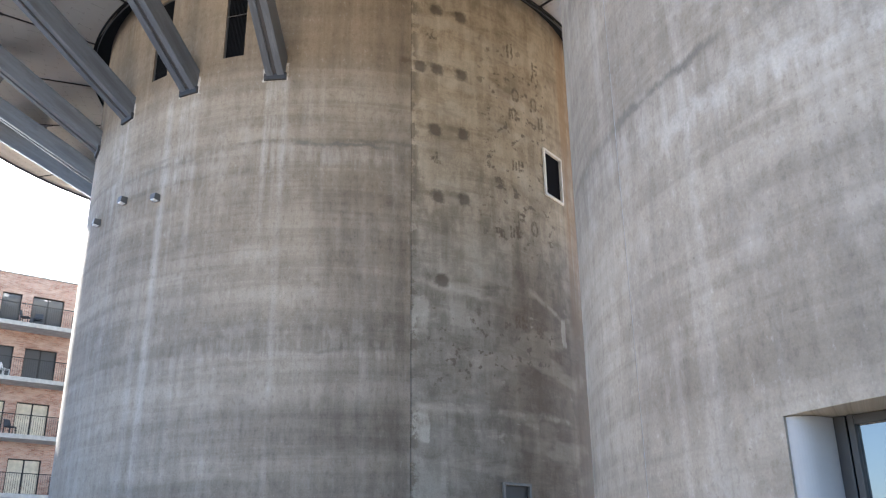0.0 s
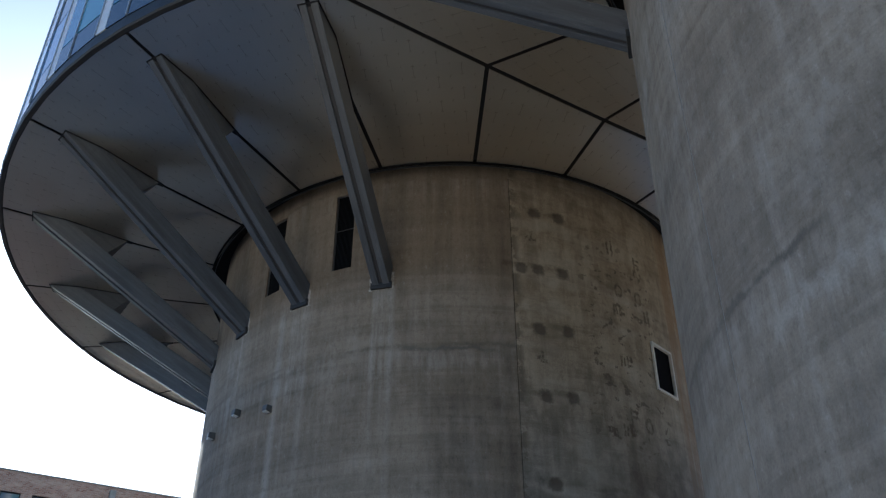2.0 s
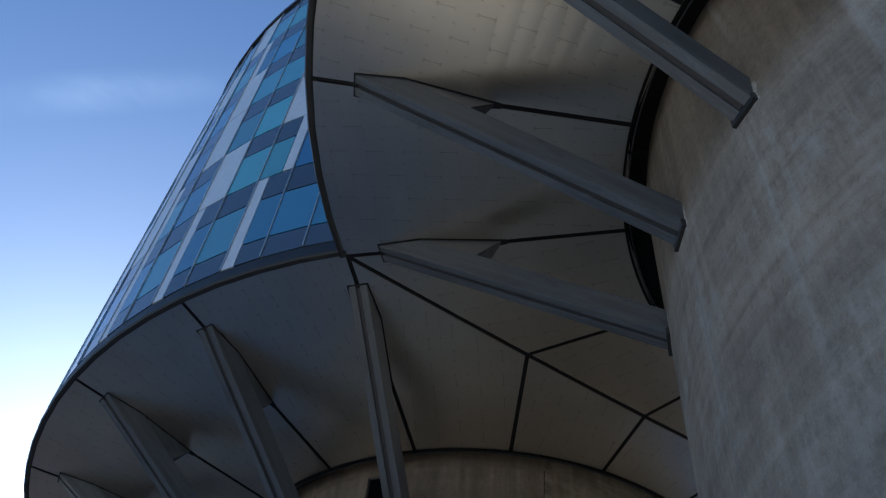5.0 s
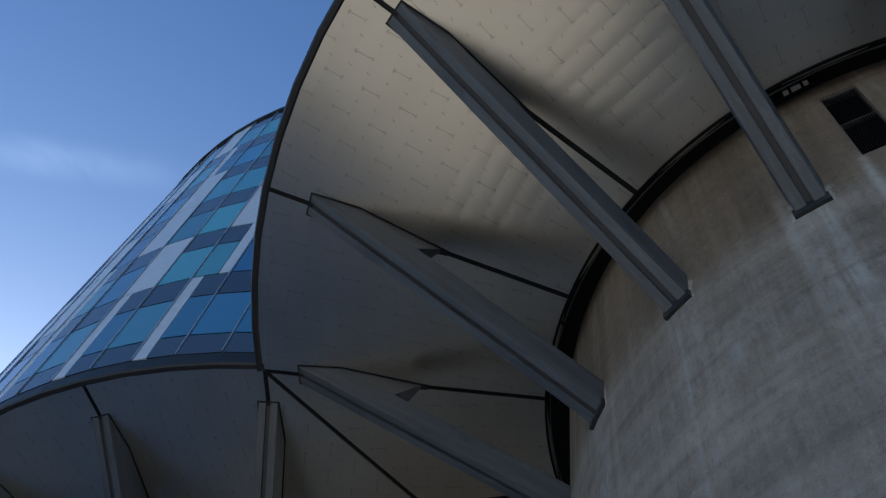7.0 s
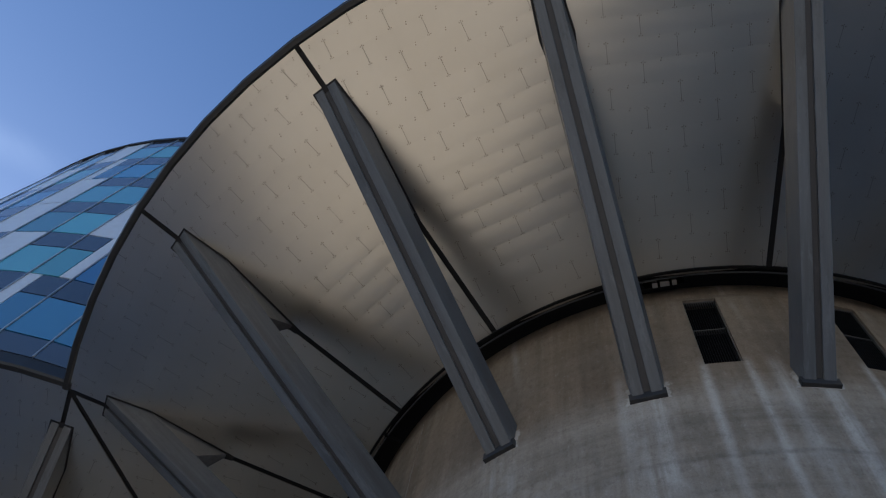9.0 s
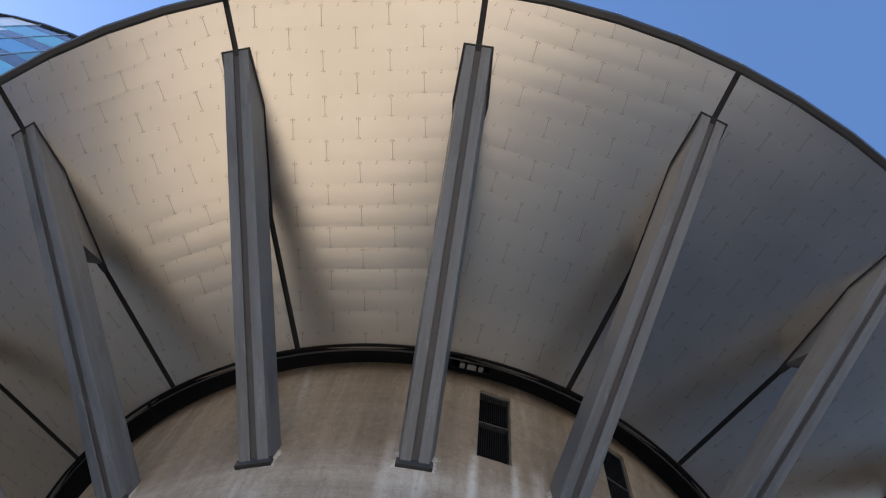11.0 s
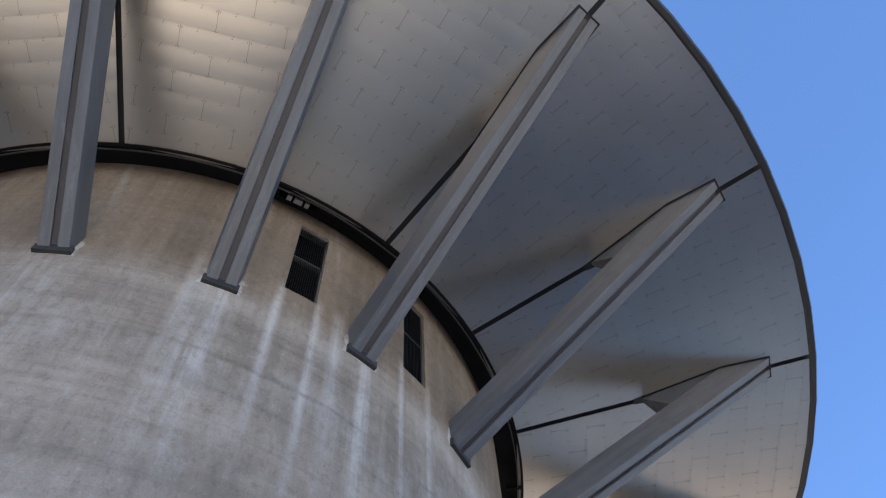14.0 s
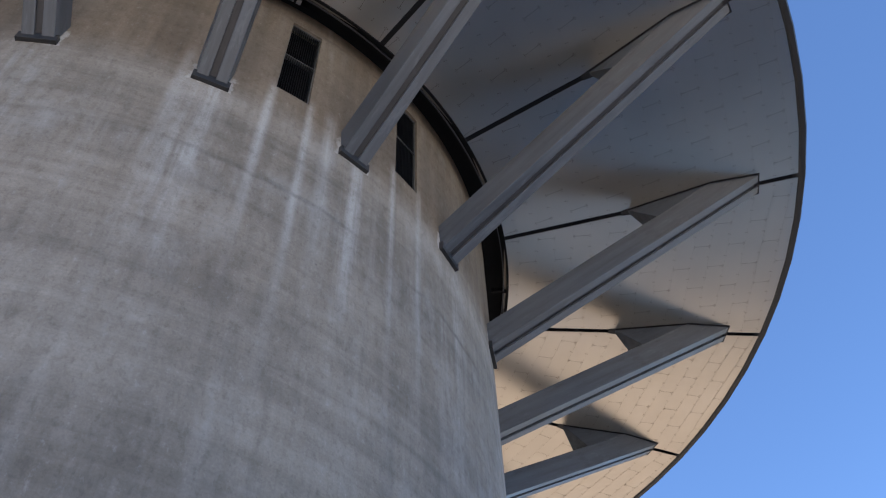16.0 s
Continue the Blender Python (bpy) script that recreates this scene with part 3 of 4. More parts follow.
tagged(part("ground", g.mesh("ground", M_PAVING)), "warm grey paved ground round the towers", "ground", kind="structure")
# unseen ground added for soffit reflections: cool by brick building, dark beside near tower
g = Geo()
g.box(-120, 120, -33.0, -9.0, 0.0, 0.02)
rd = part("road_street", g.mesh("road_street", M_REFLECT_COOL), None, pose(54 * math.sin(radians(-29)), 54 * math.cos(radians(-29)), 0, 0, 0, 29))
tagged(rd, "unseen blue-grey ground by the brick building, added for the soffit's reflection", "road", kind="structure")
g = Geo()
g.box(7.0, 25.0, -50.0, 1.1, 0.0, 0.02)
tagged(part("road_drive", g.mesh("road_drive", M_REFLECT_DARK)), "unseen dark grey ground beside the silo, added for the soffit's reflection", "road", kind="structure")
# unseen brown ground added far out to tone down the near soffit's reflection
g = Geo()
g.box(36.0, 150.0, -110.0, 30.0, 0.0, 0.02)
tagged(part("road_yard", g.mesh("road_yard", M_REFLECT_WARM)), "wide unseen brown ground farther out, added for the soffit's reflection", "road", kind="structure")
UNIT[0] = K


# ---- silo walls with openings ----
def silo_wall(name, openings, material, step=1.5):
    """openings: angle from, to, z from, to, depth, closed at the back."""
    degs = sorted(set([round(-180 + i * step, 3) for i in range(int(360 / step))] + [o for op in openings for o in op[:2]]))
    keep = []
    must = {o for op in openings for o in op[:2]}
    for a in degs:
        if a in must or all(abs(a - b) > 0.35 for b in must):
            keep.append(a)
    degs = keep + [keep[0] + 360]
    zs = sorted(set([-0.3, 3.0, 6.0, 9.0, SILO_TOP] + [o for op in openings for o in op[2:4]]))
    zs = [z for z in zs if -0.3 <= z <= SILO_TOP]

    def hole(i, j):
        a, z = (degs[i % (len(degs) - 1)] + degs[i % (len(degs) - 1) + 1]) / 2, (zs[j] + zs[j + 1]) / 2
        for k, op in enumerate(openings):
            if op[0] < a < op[1] and op[2] < z < op[3]:
                return k
        return -1

    v, f, uv = [], [], []

    def quad(*pts):
        b = len(v)
        v.extend(polar(r, a, z) for r, a, z in pts)
        f.append((b, b + 1, b + 2, b + 3))
        uv.append([(a if abs(r - R) < 0.01 else a + (R - r) * 6, z) for r, a, z in pts])

    n = len(degs) - 1
    for i in range(n):
        for j in range(len(zs) - 1):
            a, b, lo, hi = degs[i], degs[i + 1], zs[j], zs[j + 1]
            k = hole(i, j)
            if k < 0:
                quad((R, a, lo), (R, b, lo), (R, b, hi), (R, a, hi))
                continue
            depth, closed = openings[k][4], openings[k][5]
            r = R - depth
            if closed:
                quad((r, a, lo), (r, b, lo), (r, b, hi), (r, a, hi))
            if hole((i - 1) % n, j) < 0:
                quad((R, a, lo), (r, a, lo), (r, a, hi), (R, a, hi))
            if hole((i + 1) % n, j) < 0:
                quad((r, b, lo), (R, b, lo), (R, b, hi), (r, b, hi))
            if j + 1 == len(zs) - 1 or hole(i, j + 1) < 0:
                quad((r, a, hi), (r, b, hi), (R, b, hi), (R, a, hi))
            if j == 0 or hole(i, j - 1) < 0:
                quad((R, a, lo), (R, b, lo), (r, b, lo), (r, a, lo))
    me = mesh_of(name, v, f, material, uvs=uv)
    bm = bmesh.new()
    bm.from_mesh(me)
    bmesh.ops.remove_doubles(bm, verts=bm.verts, dist=0.0005)
    for face in bm.faces:
        c = face.calc_center_median()
        nn = face.normal
        face.smooth = abs(nn.z) < 0.1 and abs((c.x * nn.x + c.y * nn.y) / math.hypot(c.x, c.y)) > 0.9
    for e in bm.edges:
        e.smooth = all(x.smooth for x in e.link_faces)
    bm.to_mesh(me)
    bm.free()
    return me


SLIT = (12.36, 14.45)
far_open = [
    (-55.95, -51.6, *SLIT, 0.30, True), (-73.9, -69.5, *SLIT, 0.30, True),
    (12.4, 19.4, 10.02, 11.17, 0.12, True), (-2.8, 3.3, 1.9, 3.52, 0.20, True),
    (-19.80, -19.64, -0.3, 14.6, 0.03, True),
]
near_open = [
    (105.9, 110.2, 12.35, 14.48, 0.22, True), (123.75, 128.0, 12.35, 14.48, 0.22, True),
    (79.4, 101.0, -0.3, 2.68, 1.0, True), (63.80, 63.96, -0.3, 14.6, 0.02, True),
]
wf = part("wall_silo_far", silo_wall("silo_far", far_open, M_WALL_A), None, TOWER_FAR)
tagged(wf, "weathered round concrete silo wall with a patched strip", "silo wall", kind="structure")
sealant = Geo()
sealant.loft([polar(R - 0.003, a, -0.3) for a in (63.815, 63.885)] + [polar(R - 0.019, a, -0.3) for a in (63.885, 63.815)],
             [polar(R - 0.003, a, 14.6) for a in (63.815, 63.885)] + [polar(R - 0.019, a, 14.6) for a in (63.885, 63.815)])
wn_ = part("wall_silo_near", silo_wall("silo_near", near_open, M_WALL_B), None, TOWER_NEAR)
tagged(wn_, "weathered round concrete silo wall with lime runs", "silo wall", kind="structure")
part("sealant", sealant.mesh("sealant", M_JAMB), wn_, label="pale sealant in the upright joint")


# ---- soffits of metal shingles ----
def soffit_mesh():
    v, f, mi = [], [], []
    half = math.tan(radians(9))
    row, wide, gap = 0.33, 1.0, 0.006
    rnd = random.Random(4)
    for s in range(20):
        mid = s * 18
        ca, sa_ = math.cos(radians(mid)), math.sin(radians(mid))

        def put(pts, dz, shared, shape=None):
            idx = []
            for x, y in pts:
                rr = math.hypot(x, y)
                z = dz + (shape(x) if shape else 0.0)
                if rr < RI:
                    x, y = x * RI / rr, y * RI / rr
                    rr = RI
                key = (round(x, 4), round(y, 4))
                if key not in shared:
                    shared[key] = len(v)
                    v.append((x * ca - y * sa_, x * sa_ + y * ca, soffit_z(rr) + z))
                if shared[key] not in idx:
                    idx.append(shared[key])
            if len(idx) > 2:
                f.append(tuple(idx[::-1]))
                return True
            return False

        def trimmed(p):
            # by the ribs on both sides, the rim in four chords, and the other tower
            e = 0.045 / math.cos(radians(9))
            p = clip(p, (-half, 1), -e)
            p = clip(p, (-half, -1), -e) if p else p
            for k in range(4):
                a = radians(-9 + 2.25 + 4.5 * k)
                if p:
                    p = clip(p, (math.cos(a), math.sin(a)), RO * math.cos(radians(2.25)))
            if p and (mid <= 45 or mid >= 315):
                p = clip(p, (ca, -sa_), HALF - 0.05)
            return p

        sheet = trimmed([(6.80, -3.0), (12.5, -3.0), (12.5, 3.0), (6.80, 3.0)])
        if put([p for p in sheet], 0.010, {}):
            mi.append(2)
        nrow = int((RO - 6.8) / row) + 1
        for k in range(nrow):
            x0 = 6.80 + k * row
            x1 = x0 + row
            off = (k % 2) * wide / 2
            c0 = int(-x1 * half / wide) - 2
            for c in range(c0, -c0 + 1):
                y0, y1 = c * wide + off + gap / 2, (c + 1) * wide + off - gap / 2
                tip_ = 0.0027 + rnd.uniform(-0.0008, 0.0008)
                belly = 0.0019 + rnd.uniform(-0.0006, 0.0007)
                lean = rnd.uniform(-0.0005, 0.0005)

                def shape(x):
                    q = (x - x0) / row
                    return -tip_ * (1 - q) - belly * math.sin(math.pi * q) + lean * q

                shared = {}
                for q in range(3):
                    for w in range(3):
                        a, b_ = y0 + (y1 - y0) * q / 3, y0 + (y1 - y0) * (q + 1) / 3
                        d0, d1 = x0 + row * w / 3, x0 + row * (w + 1) / 3
                        p = trimmed([(d0, a), (d1, a), (d1, b_), (d0, b_)])
                        if len(p) < 3 or all(math.hypot(*u_) < RI + 0.005 for u_ in p):
                            continue
                        if put(p, -0.004, shared, shape):
                            mi.append(0)
                # rivets at the ends of the joint and at the middle of the edge
                yj = c * wide + off
                for yy, xx, rad_ in ((yj, x0 + 0.050, 0.010), (yj + 0.024, x0 + 0.018, 0.010), (yj - 0.024, x0 + 0.018, 0.010),
                                     (yj, x1 - 0.058, 0.010), (yj + 0.026, x1 - 0.026, 0.011), (yj - 0.026, x1 - 0.026, 0.011), (yj, x1 - 0.006, 0.008),
                                     (yj + wide / 4, x1 - 0.030, 0.012), (yj + wide / 4 + 0.012, x1 + 0.004, 0.010),
                                     (yj - wide / 4, x1 - 0.030, 0.012), (yj - wide / 4 + 0.012, x1 + 0.004, 0.010)):
                    pts = [(xx + rad_ * math.cos(w), yy + rad_ * math.sin(w)) for w in (0.5, 1.55, 2.6, 3.65, 4.7, 5.75)]
                    if all(math.hypot(*p) > RI + 0.02 for p in pts) and trimmed(pts) == pts:
                        if put(pts, -0.0135, {}):
                            mi.append(1)
    return mesh_of("soffit", v, f, None, slots=[M_SOFFIT, M_RIVET, M_JOINT], index=mi, smooth=True)


M_RIVET = plain("rivet", (0.38, 0.33, 0.265), 0.4, 0.85)
M_JOINT = plain("tile_joint", (0.30, 0.26, 0.21), 0.42, 0.85)


def backing_mesh():
    g = Geo()
    for s in range(80):
        a, b = s * 4.5, (s + 1) * 4.5
        p = [polar(RI - 0.02, a, 0)[:2], polar(RO - 0.01, a, 0)[:2], polar(RO - 0.01, b, 0)[:2], polar(RI - 0.02, b, 0)[:2]]
        p = clip(p, (1, 0), HALF)
        if len(p) > 2:
            g.poly([(x, y, soffit_z(math.hypot(x, y)) + 0.05) for x, y in p][::-1])
    return mesh_of("soffit_backing", g.v, g.f, M_BLACK)


def ring_sweep(profile, a0=0.0, a1=360.0, step=2.25, closed=True):
    """A profile of (r, z) swept round the axis."""
    n = int(round((a1 - a0) / step))
    v, f = [], []
    for i in range(n + (0 if a1 - a0 >= 360 else 1)):
        v += [polar(r, a0 + i * step, z) for r, z in profile]
    m = len(profile)
    tot = len(v) // m
    for i in range(n):
        j = (i + 1) % tot
        for k in range(m if closed else m - 1):
            q = (k + 1) % m
            f.append((i * m + k, i * m + q, j * m + q, j * m + k))
    if a1 - a0 < 360 and closed:
        f.append(tuple(range(m)))
        f.append(tuple(range((tot - 1) * m + m - 1, (tot - 1) * m - 1, -1)))
    g = Geo()
    g.v, g.f = v, f
    return g


sm, bm_ = soffit_mesh(), backing_mesh()
lip_me = ring_sweep([(6.838, 14.622), (6.856, 14.622), (6.856, 14.66), (6.838, 14.66)]).mesh("lip", M_LIP)
flange_me = ring_sweep([(6.905, 14.625), (6.945, 14.625), (6.945, 15.0), (6.905, 15.0)]).mesh("flange", M_RING)
roof_me = ring_sweep([(6.40, 14.98), (6.95, 14.98), (6.95, 15.05), (6.40, 15.05)]).mesh("recess", M_RING)
g = Geo()
g.box(6.62, 6.90, -0.022, 0.022, 14.614, 14.72)
splice_me = g.mesh("splice", M_RING, 0.006)
# pale block added at the rim's corners for the sky's glint there
g = Geo()
g.box(12.415, 12.458, -0.035, 0.035, 15.285, 15.325)
glint_me = g.mesh("joint_cover", M_MULLION, 0.006)
rim_me = ring_sweep([(12.30, 15.12), (12.335, 15.09), (12.415, 15.095), (12.445, 15.14), (12.445, 15.30), (12.41, 15.34), (12.41, 15.50), (12.16, 15.50), (12.16, 15.2)],
                    45.0, 315.0, 4.5).mesh("rim", M_RIM)
for nm, tm in (("far", TOWER_FAR), ("near", TOWER_NEAR)):
    c = part("ceiling_" + nm, sm, None, tm)
    tagged(c, "soffit of pale anodised metal shingles with black joints", "soffit", kind="structure")
    part("backing", bm_, c, label="black backing behind the joints")
    part("inner_ring", flange_me, c, label="black steel ring round the silo")
    part("lip", lip_me, c, label="thin grey lip")
    part("recess", roof_me, c, label="black recess beside the silo")
    part("rim", rim_me, c, label="dark grey metal edge of the soffit")
    for a in SPLICES if nm == "near" else ():
        part("splice", splice_me, c, pose(0, 0, 0, 0, 0, a))
    for k in range(61 if nm == "near" else 0):
        part("joint_cover", glint_me, c, pose(0, 0, 0, 0, 0, 45 + 4.5 * k))


# ---- steel braces ----
TIP, KINK, TAIL = 11.56, 10.73, 9.2
SLOPE = (soffit_z(TIP) - 0.03 - FOOT_Z) / (TIP - R)


def under(r):
    return FOOT_Z + (r - R) * SLOPE


def brace_thing():
    """One raking brace along +x of its tower: foot on the silo, head in the soffit."""
    e = tagged(new("steel_brace"), "blue-grey steel brace from the silo wall to the soffit", "brace", "braces under the soffit")
    deep, low, w, groove = 0.50, 0.192, 0.238, 0.045

    def slab(outer_low, outer_top, inner, lo, hi, r0, r1):
        """A long plate along the brace; its outer edge leans from outer_low to outer_top."""
        g = Geo()
        t1, t2 = min(under(r1) + lo, soffit_z(r1) + 0.03), min(under(r1) + hi, soffit_z(r1) + 0.03)
        km = KINK if hi > 0.46 else KINK + 0.08
        side = [(r0, under(r0) + lo, 0), (r1, t1, 0), (r1, t2 + 0.004, 0.1), (km, soffit_z(km) + 0.03, 1), (r0, under(r0) + hi, 1)]
        g.loft([(x, outer_low + (outer_top - outer_low) * q, z) for x, z, q in side], [(x, inner, z) for x, z, q in side])
        return g

    part("flange", slab(-low, -w, -groove, 0, deep, R - 0.02, TIP).mesh("flange_a", M_STEEL, 0.007), e)
    part("flange", slab(low, w, groove, 0, deep, R - 0.02, TIP).mesh("flange_b", M_STEEL, 0.007), e)
    part("web", slab(-groove - 0.002, -groove - 0.002, groove + 0.002, 0.05, deep - 0.05, R - 0.02, TIP - 0.01).mesh("web", M_STEEL_SHADE), e, None, "recessed web, darkened for the shade in the groove")
    g = Geo()
    g.box(R - 0.03, R + 0.055, -0.236, 0.236, FOOT_Z - 0.055, FOOT_Z + 0.10)
    part("foot_plate", g.mesh("foot_plate", M_FOOT, 0.004), e, None, "dark steel foot plate")
    # tapered fairing between the brace and the soffit
    g = Geo()
    top = [(KINK + 0.05, -w), (TAIL, -0.025), (TAIL, 0.025), (KINK + 0.05, w)]
    base = [(KINK + 0.05, -w), (TAIL + 0.42, -w), (TAIL + 0.42, w), (KINK + 0.05, w)]
    g.loft([(x, y, under(x) + deep - 0.01) for x, y in base], [(x, y, soffit_z(x) + 0.01) for x, y in top])
    part("fairing", g.mesh("fairing", M_STEEL, 0.004), e)
    # black slot round the head
    g = Geo()
    o = 0.032
    kite = [(TIP + o, -low - o), (KINK, -w - o), (TAIL - 0.12, -0.05), (TAIL - 0.12, 0.05), (KINK, w + o), (TIP + o, low + o)]
    g.loft([(x, y, soffit_z(x) - 0.016) for x, y in kite], [(x, y, soffit_z(x) + 0.04) for x, y in kite])
    part("slot", g.mesh("slot", M_BLACK), e, None, "black shadow gap round the head")
    return e


first = brace_thing()
for tm in (TOWER_FAR, TOWER_NEAR):
    for k in range(16):
        m = tm @ pose(0, 0, 0, 0, 0, 45 + 18 * k)
        if tm is TOWER_FAR and k == 0:
            first.matrix_basis = m
        else:
            copy_thing(first, m)


# ---- louvred vents and small windows in the silos ----
def at_wall(tm, deg, z, r=R):
    """A frame on the wall: x along the wall, y inwards, z up."""
    return tm @ pose(0, 0, 0, 0, 0, deg) @ pose(r * K, 0, z * K, 0, 0, 90)


def louvre_vent(tm, a, b, z0, z1):
    w, h = radians(b - a) * R, z1 - z0
    e = tagged(new("louvre_vent"), "black upright louvre vent in a pale reveal", "vent", "vents high in the silos")
    e.matrix_basis = at_wall(tm, (a + b) / 2, z0)
    g = Geo()
    for x0, x1, zz0, zz1 in ((-w / 2, -w / 2 + 0.016, 0, h), (w / 2 - 0.016, w / 2, 0, h), (-w / 2 + 0.016, w / 2 - 0.016, 0, 0.016), (-w / 2 + 0.016, w / 2 - 0.016, h - 0.016, h), (-w / 2 + 0.016, w / 2 - 0.016, h * 0.52, h * 0.52 + 0.010)):
        g.box(x0, x1, 0.04, 0.12, zz0, zz1)
    part("frame", g.mesh("vent_frame", M_VENT, 0.003), e)
    g = Geo()
    g.box(-w / 2 + 0.01, w / 2 - 0.01, 0.16, 0.18, 0.01, h - 0.01)
    part("backing", g.mesh("vent_backing", M_VOID), e)
    n = 13
    g = Geo()
    g.loft([(-0.006, 0.05, 0.03), (0.006, 0.05, 0.03), (0.026, 0.13, 0.03), (0.014, 0.13, 0.03)],
           [(-0.006, 0.05, h - 0.03), (0.006, 0.05, h - 0.03), (0.026, 0.13, h - 0.03), (0.014, 0.13, h - 0.03)])
    sl = g.mesh("vent_slat", M_SLAT)
    for k in range(n):
        part("slat", sl, e, pose((-w / 2 + 0.03 + (w - 0.06) * (k + 0.4) / n) * K, 0, 0))
    return e


louvre_vent(TOWER_FAR, -55.95, -51.6, *SLIT)
louvre_vent(TOWER_FAR, -73.9, -69.5, *SLIT)
louvre_vent(TOWER_NEAR, 105.9, 110.2, 12.35, 14.48)
louvre_vent(TOWER_NEAR, 123.75, 128.0, 12.35, 14.48)


def small_window(name, tm, a, b, z0, z1, frame_m, label, pane_m, pane_label):
    w, h = radians(b - a) * R, z1 - z0
    e = tagged(new(name), label, "window", kind="structure")
    e.matrix_basis = at_wall(tm, (a + b) / 2, z0)
    g = Geo()
    t = 0.035
    for x0, x1, q0, q1 in ((-w / 2 - 0.02, -w / 2 + t, -0.02, h + 0.02), (w / 2 - t, w / 2 + 0.02, -0.02, h + 0.02), (-w / 2 + t, w / 2 - t, -0.02, t), (-w / 2 + t, w / 2 - t, h - t, h + 0.02)):
        g.box(x0, x1, -0.035, 0.06, q0, q1)
    part("window_frame", g.mesh("small_frame", frame_m, 0.004), e)
    g = Geo()
    g.box(-w / 2 + t, w / 2 - t, 0.03, 0.04, t, h - t)
    part("pane", g.mesh("small_pane", pane_m), e, None, pane_label)
    return e


small_window("window_1", TOWER_FAR, 12.4, 19.4, 10.02, 11.17, M_FRAME, "small black grilled window in a pale frame", M_VOID, "black mesh grille")
small_window("window_2", TOWER_FAR, -2.8, 3.3, 1.9, 3.52, M_VENT, "small dark window low in the patched strip", M_GRILLE, "dark grey sheet")


# ---- door in the near silo ----
def silo_door():
    a, b, h = 79.4, 101.0, 2.68
    w = 2 * R * math.sin(radians((b - a) / 2))
    e = tagged(new("door_1"), "glazed entrance in a deep opening with pale curved jambs", "door", kind="structure")
    e.matrix_basis = at_wall(TOWER_NEAR, (a + b) / 2, 0, R * math.cos(radians((b - a) / 2)))
    for s in (1, -1):
        g = Geo()
        pts = []
        for k in range(17):
            q = radians(90 * k / 16)
            pts.append((s * (w / 2 - 0.004 - 0.166 * math.sin(q)), 0.02 + 0.30 * (1 - math.cos(q))))
        back = [(s * (w / 2 - 0.005), 0.32)]
        g.prism(pts + back, 0, h - 0.005)
        part("jamb", g.mesh("door_jamb", M_JAMB), e, None, "pale curved metal jamb")
    g = Geo()
    y0, y1 = 0.325, 0.43
    for x0, x1, z0, z1 in ((-w / 2, -w / 2 + 0.25, 0, h), (-w / 2 + 0.262, -w / 2 + 0.31, 0, h), (w / 2 - 0.25, w / 2, 0, h), (w / 2 - 0.31, w / 2 - 0.262, 0, h), (-w / 2 + 0.31, w / 2 - 0.31, h - 0.07, h - 0.004), (-0.04, 0.04, 0, h - 0.07), (-w / 2 + 0.31, w / 2 - 0.31, 0, 0.1)):
        g.box(x0, x1, y0, y1, z0, z1)
    part("door_frame", g.mesh("door_frame", M_FRAME_DARK, 0.006), e)
    for s in (1, -1):
        g = Geo()
        x0, x1 = sorted((s * 0.04, s * (w / 2 - 0.31)))
        g.box(x0, x1, y0 + 0.04, y0 + 0.06, 0.1, h - 0.07)
        part("pane", g.mesh("door_pane", M_DOORGLASS), e, None, "dark reflecting glass")
    return e


silo_door()


# ---- small junction box in the recess of the near tower ----
jb = tagged(new("junction_box"), "small pale junction box in the black recess", "box")
jb.matrix_basis = TOWER_NEAR @ pose(0, 0, 0, 0, 0, 104.0) @ pose(6.72 * K, 0, 14.72 * K, 0, 0, 90)
for x0, x1, nm in ((-0.17, -0.09, "housing"), (-0.05, 0.09, "housing"), (0.13, 0.20, "housing")):
    g = Geo()
    g.box(x0, x1, -0.05, 0.03, -0.03, 0.04)
    part(nm, g.mesh("housing", M_PIPE, 0.005), jb)
g = Geo()
g.box(-0.30, 0.32, 0.03, 0.05, -0.02, 0.26)
part("bracket", g.mesh("bracket", M_RING), jb)


# ---- wall lamps ----
def wall_lamp(deg, z):
    e = tagged(new("wall_lamp"), "small grey box lamp on the concrete wall", "lamp", "lamps on the silo")
    e.matrix_basis = at_wall(TOWER_FAR, deg, z)
    g = Geo()
    g.loft([(-0.07, -0.16, -0.055), (0.07, -0.16, -0.055), (0.07, 0.01, -0.08), (-0.07, 0.01, -0.08)], [(-0.07, -0.145, 0.07), (0.07, -0.145, 0.07), (0.07, 0.01, 0.08), (-0.07, 0.01, 0.08)])
    part("body", g.mesh("lamp_body", M_LAMP, 0.008), e)
    g = Geo()
    g.box(-0.05, 0.05, -0.15, -0.03, -0.078, -0.058)
    part("lens", g.mesh("lamp_lens", M_LENS), e, None, "pale lens")


for dg, zz in ((-77.9, 9.57), (-68.1, 9.34), (-88.4, 9.42)):
    wall_lamp(dg, zz)

# ---- curtain walls ----
STOREY, BASE, RF, PLINTH = 2.65, 15.50, 12.42, 0.72
BAY = 4.5
LEVELS = 6


def cell(r, a, b, z0, z1, inset=0.0):
    """A slightly thick facade panel between two angles."""
    g = Geo()
    ia = math.degrees(0.012 / r)
    p = [polar(r, a + ia, 0), polar(r, b - ia, 0), polar(r - 0.05, b - ia, 0), polar(r - 0.05, a + ia, 0)]
    g.prism([(x, y) for x, y, _ in p], z0 + 0.026, z1 - 0.026)
    return g


